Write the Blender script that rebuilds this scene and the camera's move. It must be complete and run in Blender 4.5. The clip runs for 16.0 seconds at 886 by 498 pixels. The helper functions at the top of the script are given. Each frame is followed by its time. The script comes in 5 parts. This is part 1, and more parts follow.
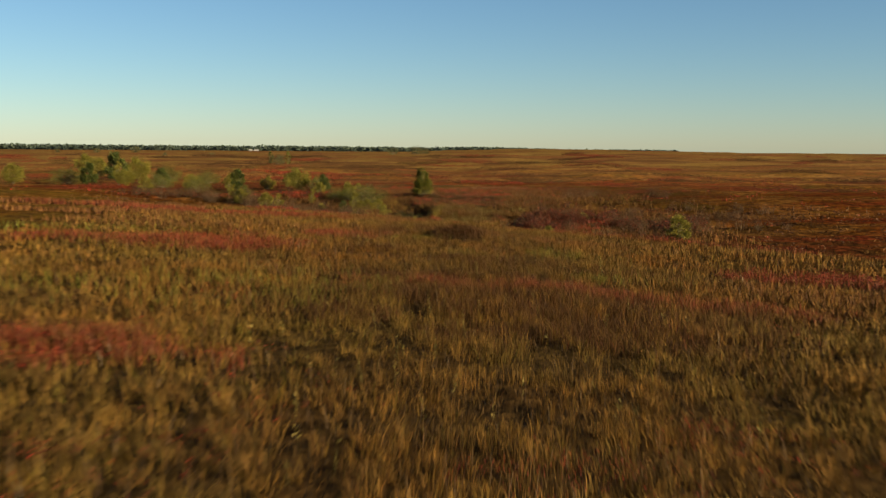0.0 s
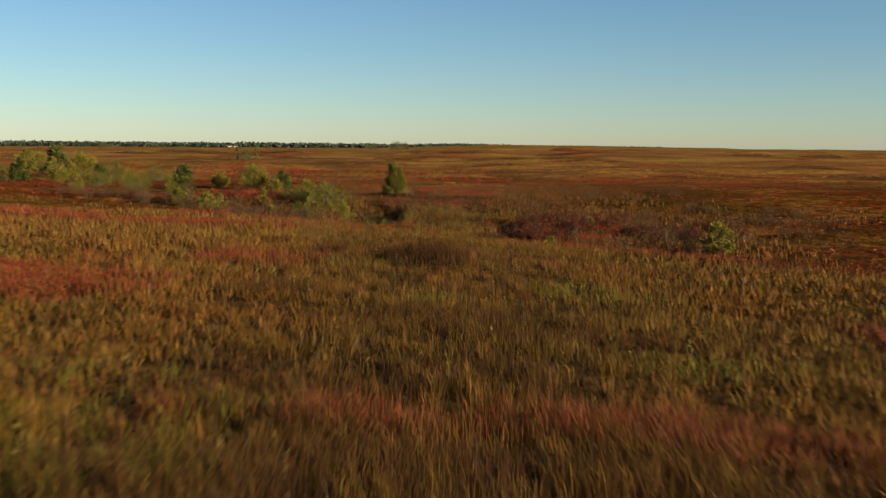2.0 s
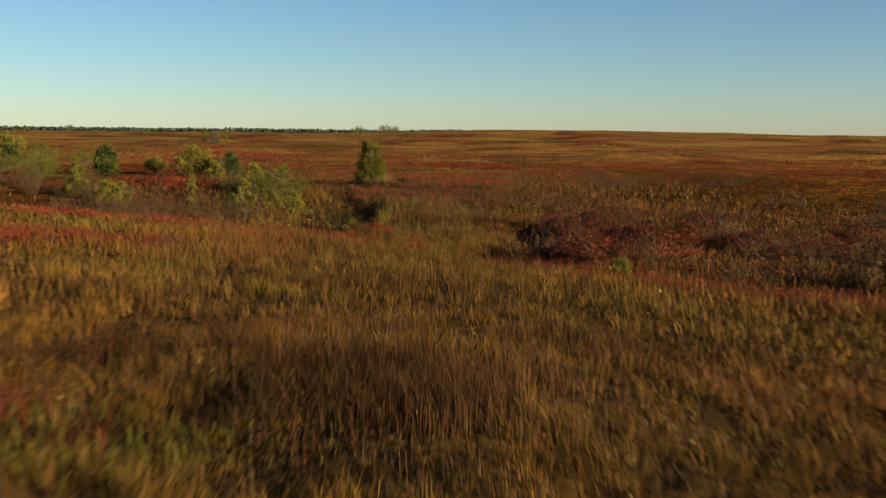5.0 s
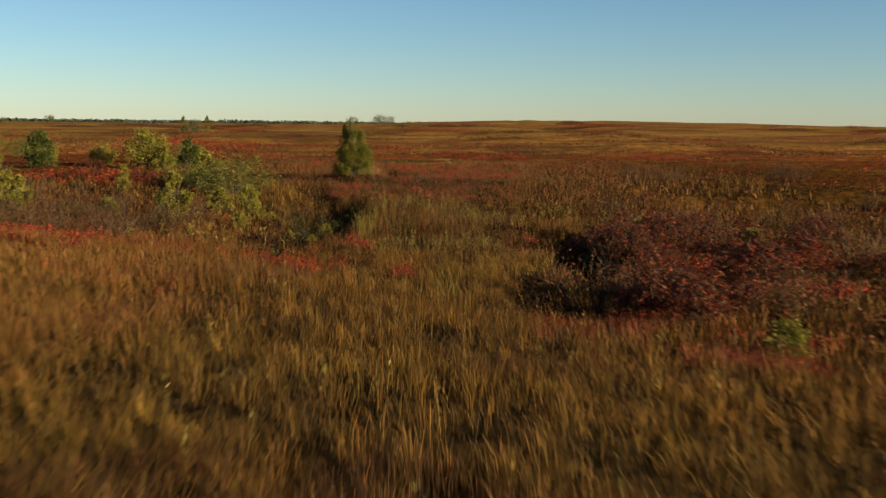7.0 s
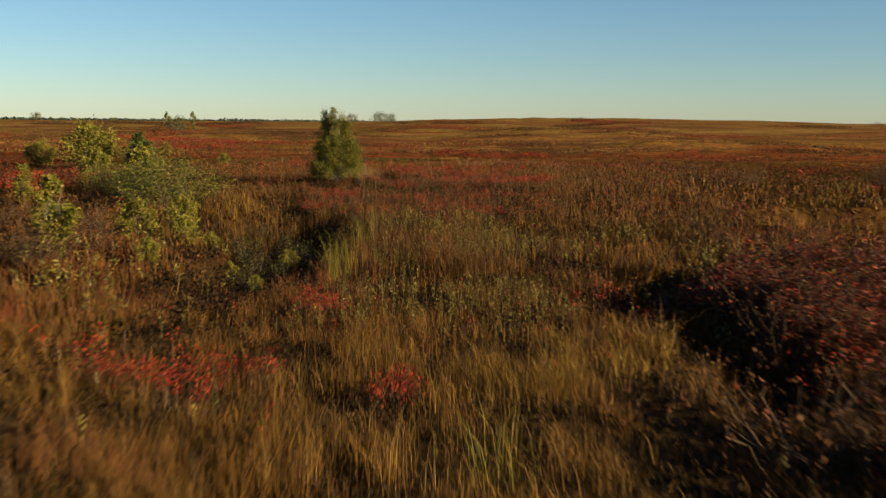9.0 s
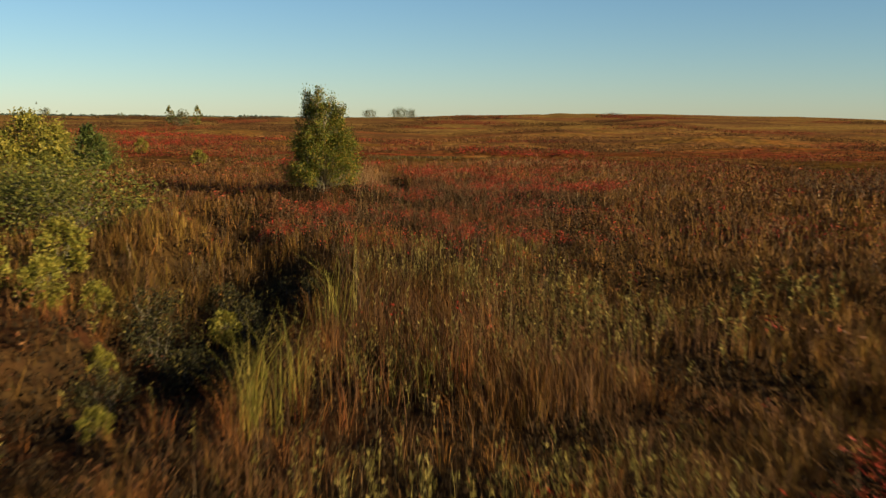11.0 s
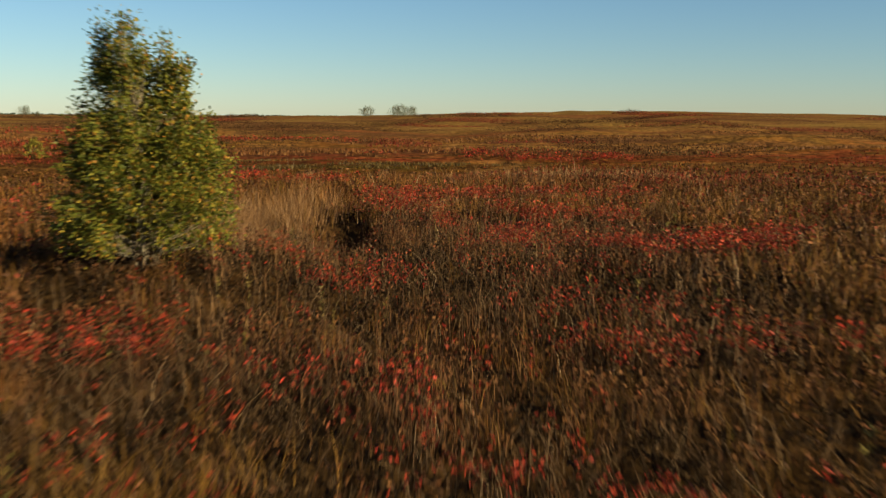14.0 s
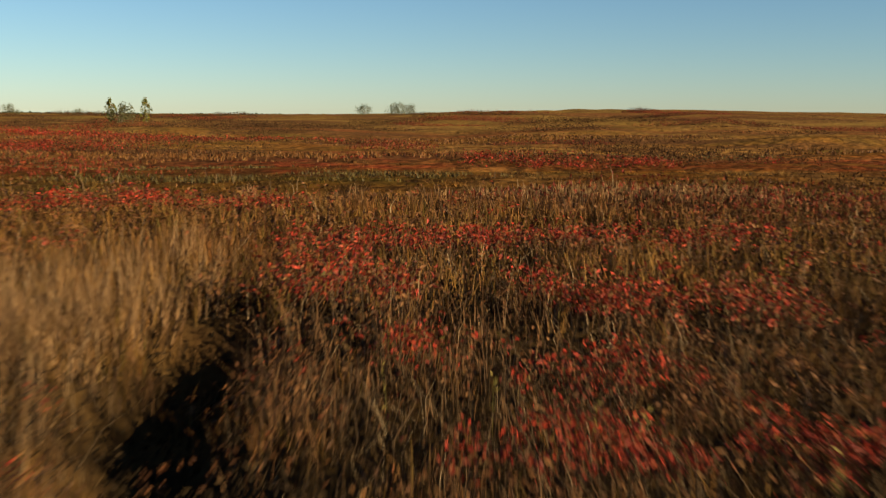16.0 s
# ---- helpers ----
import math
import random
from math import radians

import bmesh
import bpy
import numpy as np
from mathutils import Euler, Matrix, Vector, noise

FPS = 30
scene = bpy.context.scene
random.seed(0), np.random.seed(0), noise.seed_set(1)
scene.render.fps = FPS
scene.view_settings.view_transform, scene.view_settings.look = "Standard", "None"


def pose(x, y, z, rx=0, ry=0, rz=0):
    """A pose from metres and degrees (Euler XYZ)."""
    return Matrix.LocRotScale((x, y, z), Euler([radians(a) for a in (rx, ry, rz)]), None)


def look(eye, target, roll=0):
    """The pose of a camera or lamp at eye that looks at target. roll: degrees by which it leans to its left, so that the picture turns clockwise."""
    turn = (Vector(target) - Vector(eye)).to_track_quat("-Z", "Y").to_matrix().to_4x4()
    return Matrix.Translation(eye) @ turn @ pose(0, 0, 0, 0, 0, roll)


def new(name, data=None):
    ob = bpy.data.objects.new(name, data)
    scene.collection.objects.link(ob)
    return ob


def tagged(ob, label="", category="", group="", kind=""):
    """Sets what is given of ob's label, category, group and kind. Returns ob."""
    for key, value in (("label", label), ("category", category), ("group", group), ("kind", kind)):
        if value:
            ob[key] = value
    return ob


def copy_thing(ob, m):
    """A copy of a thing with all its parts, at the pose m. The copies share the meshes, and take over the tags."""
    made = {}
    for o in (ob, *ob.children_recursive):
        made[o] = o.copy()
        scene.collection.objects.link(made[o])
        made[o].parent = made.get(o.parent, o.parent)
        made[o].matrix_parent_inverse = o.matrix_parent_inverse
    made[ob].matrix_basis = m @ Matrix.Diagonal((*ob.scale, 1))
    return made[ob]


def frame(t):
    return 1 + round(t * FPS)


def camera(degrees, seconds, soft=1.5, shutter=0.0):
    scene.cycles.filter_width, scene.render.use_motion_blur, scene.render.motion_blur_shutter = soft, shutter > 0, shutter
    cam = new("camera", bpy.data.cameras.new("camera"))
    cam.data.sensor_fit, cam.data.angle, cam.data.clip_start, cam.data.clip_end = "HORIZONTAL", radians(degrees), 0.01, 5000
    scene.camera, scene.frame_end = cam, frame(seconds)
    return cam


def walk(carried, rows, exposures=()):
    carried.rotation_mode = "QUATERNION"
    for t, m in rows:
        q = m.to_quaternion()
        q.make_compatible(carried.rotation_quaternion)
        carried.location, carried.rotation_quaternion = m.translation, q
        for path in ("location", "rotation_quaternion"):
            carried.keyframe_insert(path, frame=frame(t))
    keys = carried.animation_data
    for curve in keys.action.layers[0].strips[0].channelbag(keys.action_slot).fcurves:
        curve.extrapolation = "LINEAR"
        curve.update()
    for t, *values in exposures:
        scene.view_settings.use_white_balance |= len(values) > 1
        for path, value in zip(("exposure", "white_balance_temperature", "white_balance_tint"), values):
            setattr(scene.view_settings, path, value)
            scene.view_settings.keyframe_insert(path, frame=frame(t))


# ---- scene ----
cam = camera(49.1, 16.0, soft=1.35, shutter=0.7)
METRES, EYE, TILT, LEAN, TURN = 140.0, 8.0, -6.65, -0.35, 0.0
ROWS = [
    (0.0, 0.0, 0.0, 0.0, 0.0, 0.48, 0.0),
    (0.5, 0.0021, 0.0382, 0.0029, -0.59, 0.37, 0.06),
    (1.0, 0.004, 0.0756, 0.0058, -0.9, 0.32, 0.12),
    (1.5, 0.0056, 0.1125, 0.0088, -0.96, 0.31, 0.12),
    (2.0, 0.0068, 0.149, 0.0115, -0.96, 0.31, 0.1),
    (2.5, 0.0077, 0.1853, 0.0141, -0.99, 0.27, 0.07),
    (3.0, 0.0084, 0.2213, 0.0166, -1.03, 0.17, 0.06),
    (3.5, 0.0092, 0.2575, 0.0189, -1.1, 0.07, 0.02),
    (4.0, 0.01, 0.2932, 0.0212, -1.2, -0.06, 0.02),
    (6.5, 0.0119, 0.4615, 0.032, -1.6, -0.86, 0.07),
    (7.0, 0.0121, 0.4945, 0.0342, -1.58, -0.87, 0.07),
    (7.5, 0.012, 0.5269, 0.0364, -1.59, -0.87, 0.08),
    (8.0, 0.0119, 0.5585, 0.0387, -1.58, -0.87, 0.08),
    (8.5, 0.0118, 0.5895, 0.0409, -1.56, -0.88, 0.07),
    (9.0, 0.0117, 0.6198, 0.0434, -1.47, -0.91, 0.08),
    (11.5, 0.0122, 0.7618, 0.0554, -0.1, -1.08, -0.15),
    (12.0, 0.0128, 0.7893, 0.0579, -0.08, -1.08, -0.16),
    (12.5, 0.0133, 0.8167, 0.0604, -0.07, -1.09, -0.18),
    (13.0, 0.0138, 0.8434, 0.063, -0.04, -1.09, -0.11),
    (13.5, 0.0145, 0.8697, 0.0658, -0.02, -1.11, -0.07),
    (14.0, 0.0151, 0.896, 0.0686, -0.01, -1.12, -0.01),
    (14.5, 0.0157, 0.9217, 0.0713, -0.02, -1.13, 0.03),
    (15.0, 0.0165, 0.947, 0.074, -0.01, -1.18, -0.0),
    (15.5, 0.0172, 0.9719, 0.0765, 0.04, -1.18, -0.01),
    (16.0, 0.0178, 0.9965, 0.0792, 0.06, -1.18, -0.06),
]
walk(cam, [(t, pose(0, 0, EYE, TILT, LEAN, TURN) @ pose(METRES * x, METRES * y, METRES * z, 90 + pitch, roll, yaw)) for t, x, y, z, yaw, pitch, roll in ROWS],
     exposures=[(0.0, 1.6, 6400, 3)])

# ---- world, sun, exposure ----
SUN_AZ, SUN_EL = 120.0, 17.0        # degrees clockwise from the flight's heading, degrees up
world = bpy.data.worlds.new("sky")
scene.world = world
world.use_nodes = True
wn, wl = world.node_tree.nodes, world.node_tree.links
sky = wn.new("ShaderNodeTexSky")
sky.sky_type, sky.sun_disc = "NISHITA", False
sky.sun_elevation, sky.sun_rotation = radians(SUN_EL), radians(SUN_AZ)
sky.altitude, sky.air_density, sky.dust_density, sky.ozone_density = 300, 1.0, 0.1, 4.0
air = wn.new("ShaderNodeMix")
air.data_type, air.blend_type = "RGBA", "MULTIPLY"
air.inputs["Factor"].default_value = 1.0
wl.new(sky.outputs[0], air.inputs[6])
air.inputs[7].default_value = (0.985, 0.99, 1.005, 1)
wl.new(air.outputs[2], wn["Background"].inputs[0])
wn["Background"].inputs[1].default_value = 0.036

sun_data = bpy.data.lights.new("sun", "SUN")
sun_data.energy, sun_data.angle, sun_data.color = 5.4, radians(0.5), (1.0, 0.735, 0.415)
sun = new("sun", sun_data)
az, el = radians(SUN_AZ), radians(SUN_EL)
to_sun = Vector((math.sin(az) * math.cos(el), math.cos(az) * math.cos(el), math.sin(el)))
sun.matrix_world = look(to_sun * 300, (0, 0, 0))


# ---- materials ----
def material(name, rough=0.7, gloss=0.1):
    m = bpy.data.materials.new(name)
    m.use_nodes = True
    m.node_tree.nodes["Principled BSDF"].inputs["Roughness"].default_value = rough
    m.node_tree.nodes["Principled BSDF"].inputs["Specular IOR Level"].default_value = gloss
    return m, m.node_tree.nodes, m.node_tree.links


def noise_at(nodes, links, scale, detail=2.0, stretch=(1, 1, 1), shift=0.0):
    geo = nodes.new("ShaderNodeNewGeometry")
    mapping = nodes.new("ShaderNodeMapping")
    mapping.inputs["Scale"].default_value = stretch
    mapping.inputs["Location"].default_value = (shift, shift * 0.7, 0)
    links.new(geo.outputs["Position"], mapping.inputs["Vector"])
    tex = nodes.new("ShaderNodeTexNoise")
    tex.inputs["Scale"].default_value, tex.inputs["Detail"].default_value = scale, detail
    links.new(mapping.outputs["Vector"], tex.inputs["Vector"])
    return tex.outputs["Fac"]


def ramp(nodes, links, fac, stops):
    node = nodes.new("ShaderNodeValToRGB")
    while len(node.color_ramp.elements) < len(stops):
        node.color_ramp.elements.new(0.5)
    for e, (p, c) in zip(node.color_ramp.elements, stops):
        e.position, e.color = p, (*c, 1)
    links.new(fac, node.inputs["Fac"])
    return node.outputs["Color"]


def mixed(nodes, links, fac, a, b, mode="MIX"):
    node = nodes.new("ShaderNodeMix")
    node.data_type, node.blend_type = "RGBA", mode
    for value, socket in ((fac, node.inputs["Factor"]), (a, node.inputs["A"]), (b, node.inputs["B"])):
        if isinstance(value, (int, float)):
            socket.default_value = value
        elif isinstance(value, tuple):
            socket.default_value = (*value, 1)
        else:
            links.new(value, socket)
    return node.outputs["Result"]


GOLD, STRAW, OLIVE = (0.105, 0.054, 0.011), (0.155, 0.098, 0.030), (0.060, 0.050, 0.011)
RUST, BROWN, GREEN = (0.088, 0.030, 0.011), (0.036, 0.022, 0.009), (0.046, 0.068, 0.010)
RED, CRIMSON = (0.32, 0.033, 0.018), (0.165, 0.021, 0.011)
BLACK, WHITE = (0, 0, 0), (1, 1, 1)


def prairie_colour(nodes, links):
    """Autumn grassland: gold and olive grass, with drifts of rust and red, at three scales."""
    # growth by place: pale grass on the knoll, dry golden grass on the plain, brown growth in the gully between; the
    # tints below also paint shade and brightness
    geo, split = nodes.new("ShaderNodeNewGeometry"), nodes.new("ShaderNodeSeparateXYZ")
    links.new(geo.outputs["Position"], split.inputs[0])
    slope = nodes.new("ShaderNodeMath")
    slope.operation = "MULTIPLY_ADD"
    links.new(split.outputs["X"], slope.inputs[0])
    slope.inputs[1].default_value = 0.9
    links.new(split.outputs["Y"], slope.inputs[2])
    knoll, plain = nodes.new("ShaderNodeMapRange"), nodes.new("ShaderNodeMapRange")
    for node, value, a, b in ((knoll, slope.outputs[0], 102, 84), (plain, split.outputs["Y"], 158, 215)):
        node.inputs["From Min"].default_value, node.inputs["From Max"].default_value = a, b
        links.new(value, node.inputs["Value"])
    fields = ramp(nodes, links, noise_at(nodes, links, 0.045, 3.0), [(0.34, OLIVE), (0.45, GOLD), (0.53, STRAW), (0.58, GOLD), (0.66, RUST)])
    greens_first = ramp(nodes, links, noise_at(nodes, links, 0.12, 3.0, (1, 1, 1), 21.0), [(0.40, BLACK), (0.58, WHITE)])
    drifts = ramp(nodes, links, noise_at(nodes, links, 0.03, 4.0, (0.6, 1.3, 1), 40.0), [(0.50, BLACK), (0.58, WHITE)])
    warm = ramp(nodes, links, noise_at(nodes, links, 0.08, 3.0, (0.5, 1.2, 1), 60.0), [(0.4, RUST), (0.6, (0.105, 0.028, 0.013))])
    base = mixed(nodes, links, drifts, fields, warm)
    knoll_share = nodes.new("ShaderNodeMath")
    knoll_share.operation = "MULTIPLY"
    links.new(knoll.outputs["Result"], knoll_share.inputs[0])
    knoll_share.inputs[1].default_value = 0.7
    pale = mixed(nodes, links, greens_first, GOLD, OLIVE)
    base = mixed(nodes, links, knoll_share.outputs[0], base, pale)
    greens = ramp(nodes, links, noise_at(nodes, links, 0.20, 2.0, (1, 1, 1), 90.0), [(0.55, BLACK), (0.70, (0.6, 0.6, 0.6))])
    base = mixed(nodes, links, greens, base, OLIVE)
    brown = ramp(nodes, links, noise_at(nodes, links, 0.55, 3.0, (1, 1, 1), 15.0), [(0.42, (0.75, 0.75, 0.75)), (0.55, BLACK)])
    base = mixed(nodes, links, brown, base, BROWN)
    # far out: olive-gold swells, crossed by long dark and rusty streaks of low growth
    distant = nodes.new("ShaderNodeMapRange")
    distant.inputs["From Min"].default_value, distant.inputs["From Max"].default_value, distant.inputs["To Max"].default_value = 195, 330, 0.8
    links.new(split.outputs["Y"], distant.inputs["Value"])
    olive_gold = ramp(nodes, links, noise_at(nodes, links, 0.05, 3.0, (0.4, 1, 1), 71.0), [(0.36, (0.080, 0.042, 0.018)), (0.48, (0.086, 0.066, 0.020)), (0.66, (0.115, 0.085, 0.026))])
    base = mixed(nodes, links, distant.outputs["Result"], base, olive_gold)
    streaks = ramp(nodes, links, noise_at(nodes, links, 0.11, 4.0, (0.22, 1, 1), 52.0), [(0.36, (0.85, 0.85, 0.85)), (0.50, BLACK)])
    streak_share = nodes.new("ShaderNodeMath")
    streak_share.operation = "MULTIPLY"
    links.new(streaks, streak_share.inputs[0])
    links.new(plain.outputs["Result"], streak_share.inputs[1])
    base = mixed(nodes, links, streak_share.outputs[0], base, (0.052, 0.029, 0.014))
    # gully tint lowered for shade among growth; plain tint raised against dark far blades
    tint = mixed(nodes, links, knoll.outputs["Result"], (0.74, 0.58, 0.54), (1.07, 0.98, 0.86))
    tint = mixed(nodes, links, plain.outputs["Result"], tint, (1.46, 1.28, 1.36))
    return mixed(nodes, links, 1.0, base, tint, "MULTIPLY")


def thin(m, nodes, links, colour, share=0.3):
    """Leaf-like surface: some of the light passes through."""
    bsdf = nodes["Principled BSDF"]
    links.new(colour, bsdf.inputs["Base Color"])
    through_light = nodes.new("ShaderNodeBsdfTranslucent")
    links.new(colour, through_light.inputs["Color"])
    blend = nodes.new("ShaderNodeMixShader")
    blend.inputs[0].default_value = share
    links.new(bsdf.outputs[0], blend.inputs[1])
    links.new(through_light.outputs[0], blend.inputs[2])
    links.new(blend.outputs[0], nodes["Material Output"].inputs["Surface"])


def island(nodes):
    return nodes.new("ShaderNodeNewGeometry").outputs["Random Per Island"]


def ground_material():
    m, n, l = material("prairie_ground", 1.0, 0.0)
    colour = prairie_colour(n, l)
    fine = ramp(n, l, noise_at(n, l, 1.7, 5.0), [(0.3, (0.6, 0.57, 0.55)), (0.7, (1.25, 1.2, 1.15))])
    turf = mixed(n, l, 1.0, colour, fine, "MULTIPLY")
    # brown soil, kept near black by the flight line for shade between tussocks
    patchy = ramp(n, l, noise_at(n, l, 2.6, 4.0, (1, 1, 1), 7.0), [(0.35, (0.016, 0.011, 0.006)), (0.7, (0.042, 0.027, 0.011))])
    place_y = n.new("ShaderNodeSeparateXYZ")
    geo = n.new("ShaderNodeNewGeometry")
    l.new(geo.outputs["Position"], place_y.inputs[0])
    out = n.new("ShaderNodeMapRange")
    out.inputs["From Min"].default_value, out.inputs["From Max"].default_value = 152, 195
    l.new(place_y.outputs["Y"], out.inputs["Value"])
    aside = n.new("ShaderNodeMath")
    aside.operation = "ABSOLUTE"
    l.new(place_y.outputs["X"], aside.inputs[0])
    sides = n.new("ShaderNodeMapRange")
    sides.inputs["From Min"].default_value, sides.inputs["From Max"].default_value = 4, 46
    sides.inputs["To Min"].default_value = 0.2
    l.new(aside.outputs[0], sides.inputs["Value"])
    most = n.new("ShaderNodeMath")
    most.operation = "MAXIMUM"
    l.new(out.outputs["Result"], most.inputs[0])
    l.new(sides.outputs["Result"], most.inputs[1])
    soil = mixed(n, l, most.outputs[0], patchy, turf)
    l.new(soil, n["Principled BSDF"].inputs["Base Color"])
    bump = n.new("ShaderNodeBump")
    bump.inputs["Strength"].default_value, bump.inputs["Distance"].default_value = 0.9, 0.5
    l.new(noise_at(n, l, 0.9, 6.0), bump.inputs["Height"])
    l.new(bump.outputs[0], n["Principled BSDF"].inputs["Normal"])
    return m


def grass_material():
    m, n, l = material("autumn_grass", 0.7, 0.06)
    blade = ramp(n, l, island(n), [(0.0, BROWN), (0.2, OLIVE), (0.45, GOLD), (0.72, STRAW), (0.86, RUST), (1.0, GREEN)])
    tufts = ramp(n, l, noise_at(n, l, 2.4, 1.0, (1, 1, 0.3), 33.0), [(0.33, (0.45, 0.42, 0.40)), (0.5, (0.92, 0.92, 0.92)), (0.66, (1.6, 1.55, 1.55))])
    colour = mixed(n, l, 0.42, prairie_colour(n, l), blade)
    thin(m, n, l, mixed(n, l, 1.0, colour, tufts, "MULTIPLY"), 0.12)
    return m


def plant_material(name, stops, rough=0.6, share=0.22, gloss=0.1):
    m, n, l = material(name, rough, gloss)
    colour = ramp(n, l, island(n), stops)
    mottle = ramp(n, l, noise_at(n, l, 3.0, 2.0), [(0.3, (0.65, 0.65, 0.65)), (0.7, (1.15, 1.15, 1.15))])
    thin(m, n, l, mixed(n, l, 1.0, colour, mottle, "MULTIPLY"), share)
    return m


def bark_material(name, dark, light, scale=14.0):
    m, n, l = material(name, 0.85)
    colour = ramp(n, l, noise_at(n, l, scale, 4.0, (1, 1, 0.25)), [(0.3, dark), (0.7, light)])
    l.new(colour, n["Principled BSDF"].inputs["Base Color"])
    bump = n.new("ShaderNodeBump")
    bump.inputs["Strength"].default_value, bump.inputs["Distance"].default_value = 0.6, 0.01
    l.new(noise_at(n, l, scale * 3, 4.0, (1, 1, 0.3)), bump.inputs["Height"])
    l.new(bump.outputs[0], n["Principled BSDF"].inputs["Normal"])
    return m


M_GROUND, M_GRASS = ground_material(), grass_material()
M_RED = plant_material("sumac_leaf", [(0, (0.06, 0.012, 0.008)), (0.25, CRIMSON), (0.5, (0.16, 0.018, 0.012)), (0.72, RED), (0.86, (0.22, 0.04, 0.016)), (0.95, (0.11, 0.05, 0.016)), (1, OLIVE)], 0.5, 0.3, 0.12)
M_WITHERED = plant_material("withered_leaf", [(0, (0.04, 0.020, 0.010)), (0.4, (0.072, 0.030, 0.013)), (0.7, (0.10, 0.042, 0.016)), (0.94, (0.135, 0.066, 0.025)), (1, (0.18, 0.03, 0.015))])
# near-black leaf: the shade of the gaps is put into its colour
M_GAPSHADE = plant_material("gap_shade_leaf", [(0, (0.010, 0.007, 0.005)), (0.7, (0.019, 0.013, 0.007)), (1, (0.042, 0.027, 0.014))], 0.9, 0.05, 0.02)
M_OCHRE = plant_material("ochre_leaf", [(0, (0.032, 0.023, 0.010)), (0.5, (0.054, 0.040, 0.013)), (1, (0.085, 0.062, 0.018))])
M_DULL = plant_material("dull_brown_leaf", [(0, (0.028, 0.017, 0.010)), (0.6, (0.054, 0.029, 0.014)), (0.9, (0.070, 0.037, 0.017)), (1, (0.10, 0.034, 0.016))], 0.9, 0.2, 0.02)
M_POPLAR = plant_material("poplar_leaf", [(0, (0.036, 0.052, 0.011)), (0.5, (0.085, 0.098, 0.015)), (0.8, (0.14, 0.132, 0.02)), (0.93, (0.20, 0.135, 0.02)), (1, (0.24, 0.10, 0.02))], 0.45, 0.3)
M_LIME = plant_material("yellow_green_leaf", [(0, (0.065, 0.070, 0.012)), (0.5, (0.125, 0.118, 0.018)), (1, (0.19, 0.15, 0.028))], 0.5)
M_WILLOW = plant_material("willow_leaf", [(0, (0.036, 0.043, 0.010)), (0.5, (0.070, 0.076, 0.015)), (0.85, (0.105, 0.102, 0.020)), (1, (0.15, 0.12, 0.026))], 0.5)
# olive leaf darkened to paint the channel's shade, a few pale for sunlit tops
M_SHADELEAF = plant_material("shade_olive_leaf", [(0, (0.012, 0.012, 0.005)), (0.7, (0.024, 0.023, 0.008)), (0.93, (0.05, 0.044, 0.012)), (1, (0.13, 0.10, 0.025))], 0.7, 0.1)
M_DARKLEAF = plant_material("dark_green_leaf", [(0, (0.026, 0.040, 0.010)), (0.6, (0.046, 0.062, 0.013)), (1, (0.085, 0.085, 0.02))], 0.5)
M_DULLGREEN = plant_material("dull_green_leaf", [(0, (0.04, 0.045, 0.02)), (0.6, (0.07, 0.072, 0.03)), (1, (0.11, 0.10, 0.045))])
M_PALEWEED = plant_material("pale_weed_leaf", [(0, (0.045, 0.036, 0.010)), (0.5, (0.10, 0.078, 0.020)), (0.85, (0.19, 0.15, 0.042)), (1, (0.27, 0.215, 0.08))], 0.5, 0.3)
M_WEED = plant_material("weed_leaf", [(0, (0.05, 0.046, 0.012)), (0.4, (0.085, 0.072, 0.018)), (0.8, (0.125, 0.10, 0.026)), (0.92, (0.24, 0.185, 0.06)), (1, RUST)])
M_SUMAC = plant_material("sumac_shrub_leaf", [(0, (0.024, 0.014, 0.009)), (0.45, (0.050, 0.022, 0.012)), (0.75, (0.078, 0.023, 0.012)), (0.92, (0.25, 0.036, 0.016)), (1, (0.13, 0.055, 0.018))], 0.5, 0.25)
M_CRIMSON = plant_material("crimson_leaf", [(0, (0.07, 0.012, 0.008)), (0.5, (0.125, 0.018, 0.010)), (0.85, (0.16, 0.035, 0.012)), (1, BROWN)])
M_GREENGRASS = plant_material("green_grass", [(0, (0.055, 0.054, 0.008)), (0.6, (0.088, 0.088, 0.012)), (1, (0.13, 0.112, 0.02))])
M_REDGRASS = plant_material("red_low_foliage", [(0, (0.06, 0.022, 0.012)), (0.5, (0.115, 0.028, 0.014)), (0.85, (0.155, 0.036, 0.016)), (1, (0.13, 0.06, 0.02))])
M_PLUME = plant_material("plume_grass_blade", [(0, (0.075, 0.070, 0.012)), (0.6, (0.13, 0.115, 0.020)), (1, (0.19, 0.15, 0.035))])
M_BANK = plant_material("bank_grass_blade", [(0, (0.10, 0.062, 0.013)), (0.6, (0.185, 0.118, 0.022)), (1, (0.27, 0.18, 0.04))])
M_RUSTGRASS = plant_material("rust_grass", [(0, (0.062, 0.028, 0.011)), (0.6, (0.108, 0.045, 0.014)), (1, (0.145, 0.076, 0.024))])
M_GOLDGRASS = plant_material("gold_grass", [(0, (0.055, 0.033, 0.008)), (0.6, (0.115, 0.062, 0.013)), (1, (0.185, 0.105, 0.026))])
M_STRAWGRASS = plant_material("straw_grass", [(0, (0.095, 0.052, 0.022)), (0.6, (0.165, 0.095, 0.044)), (1, (0.23, 0.145, 0.075))])
# thatch brown taken down towards black for the shade between tussocks
M_SHADETHATCH = plant_material("thatch", [(0, (0.010, 0.007, 0.004)), (0.6, (0.024, 0.014, 0.006)), (1, (0.05, 0.030, 0.011))], 0.9, 0.1)
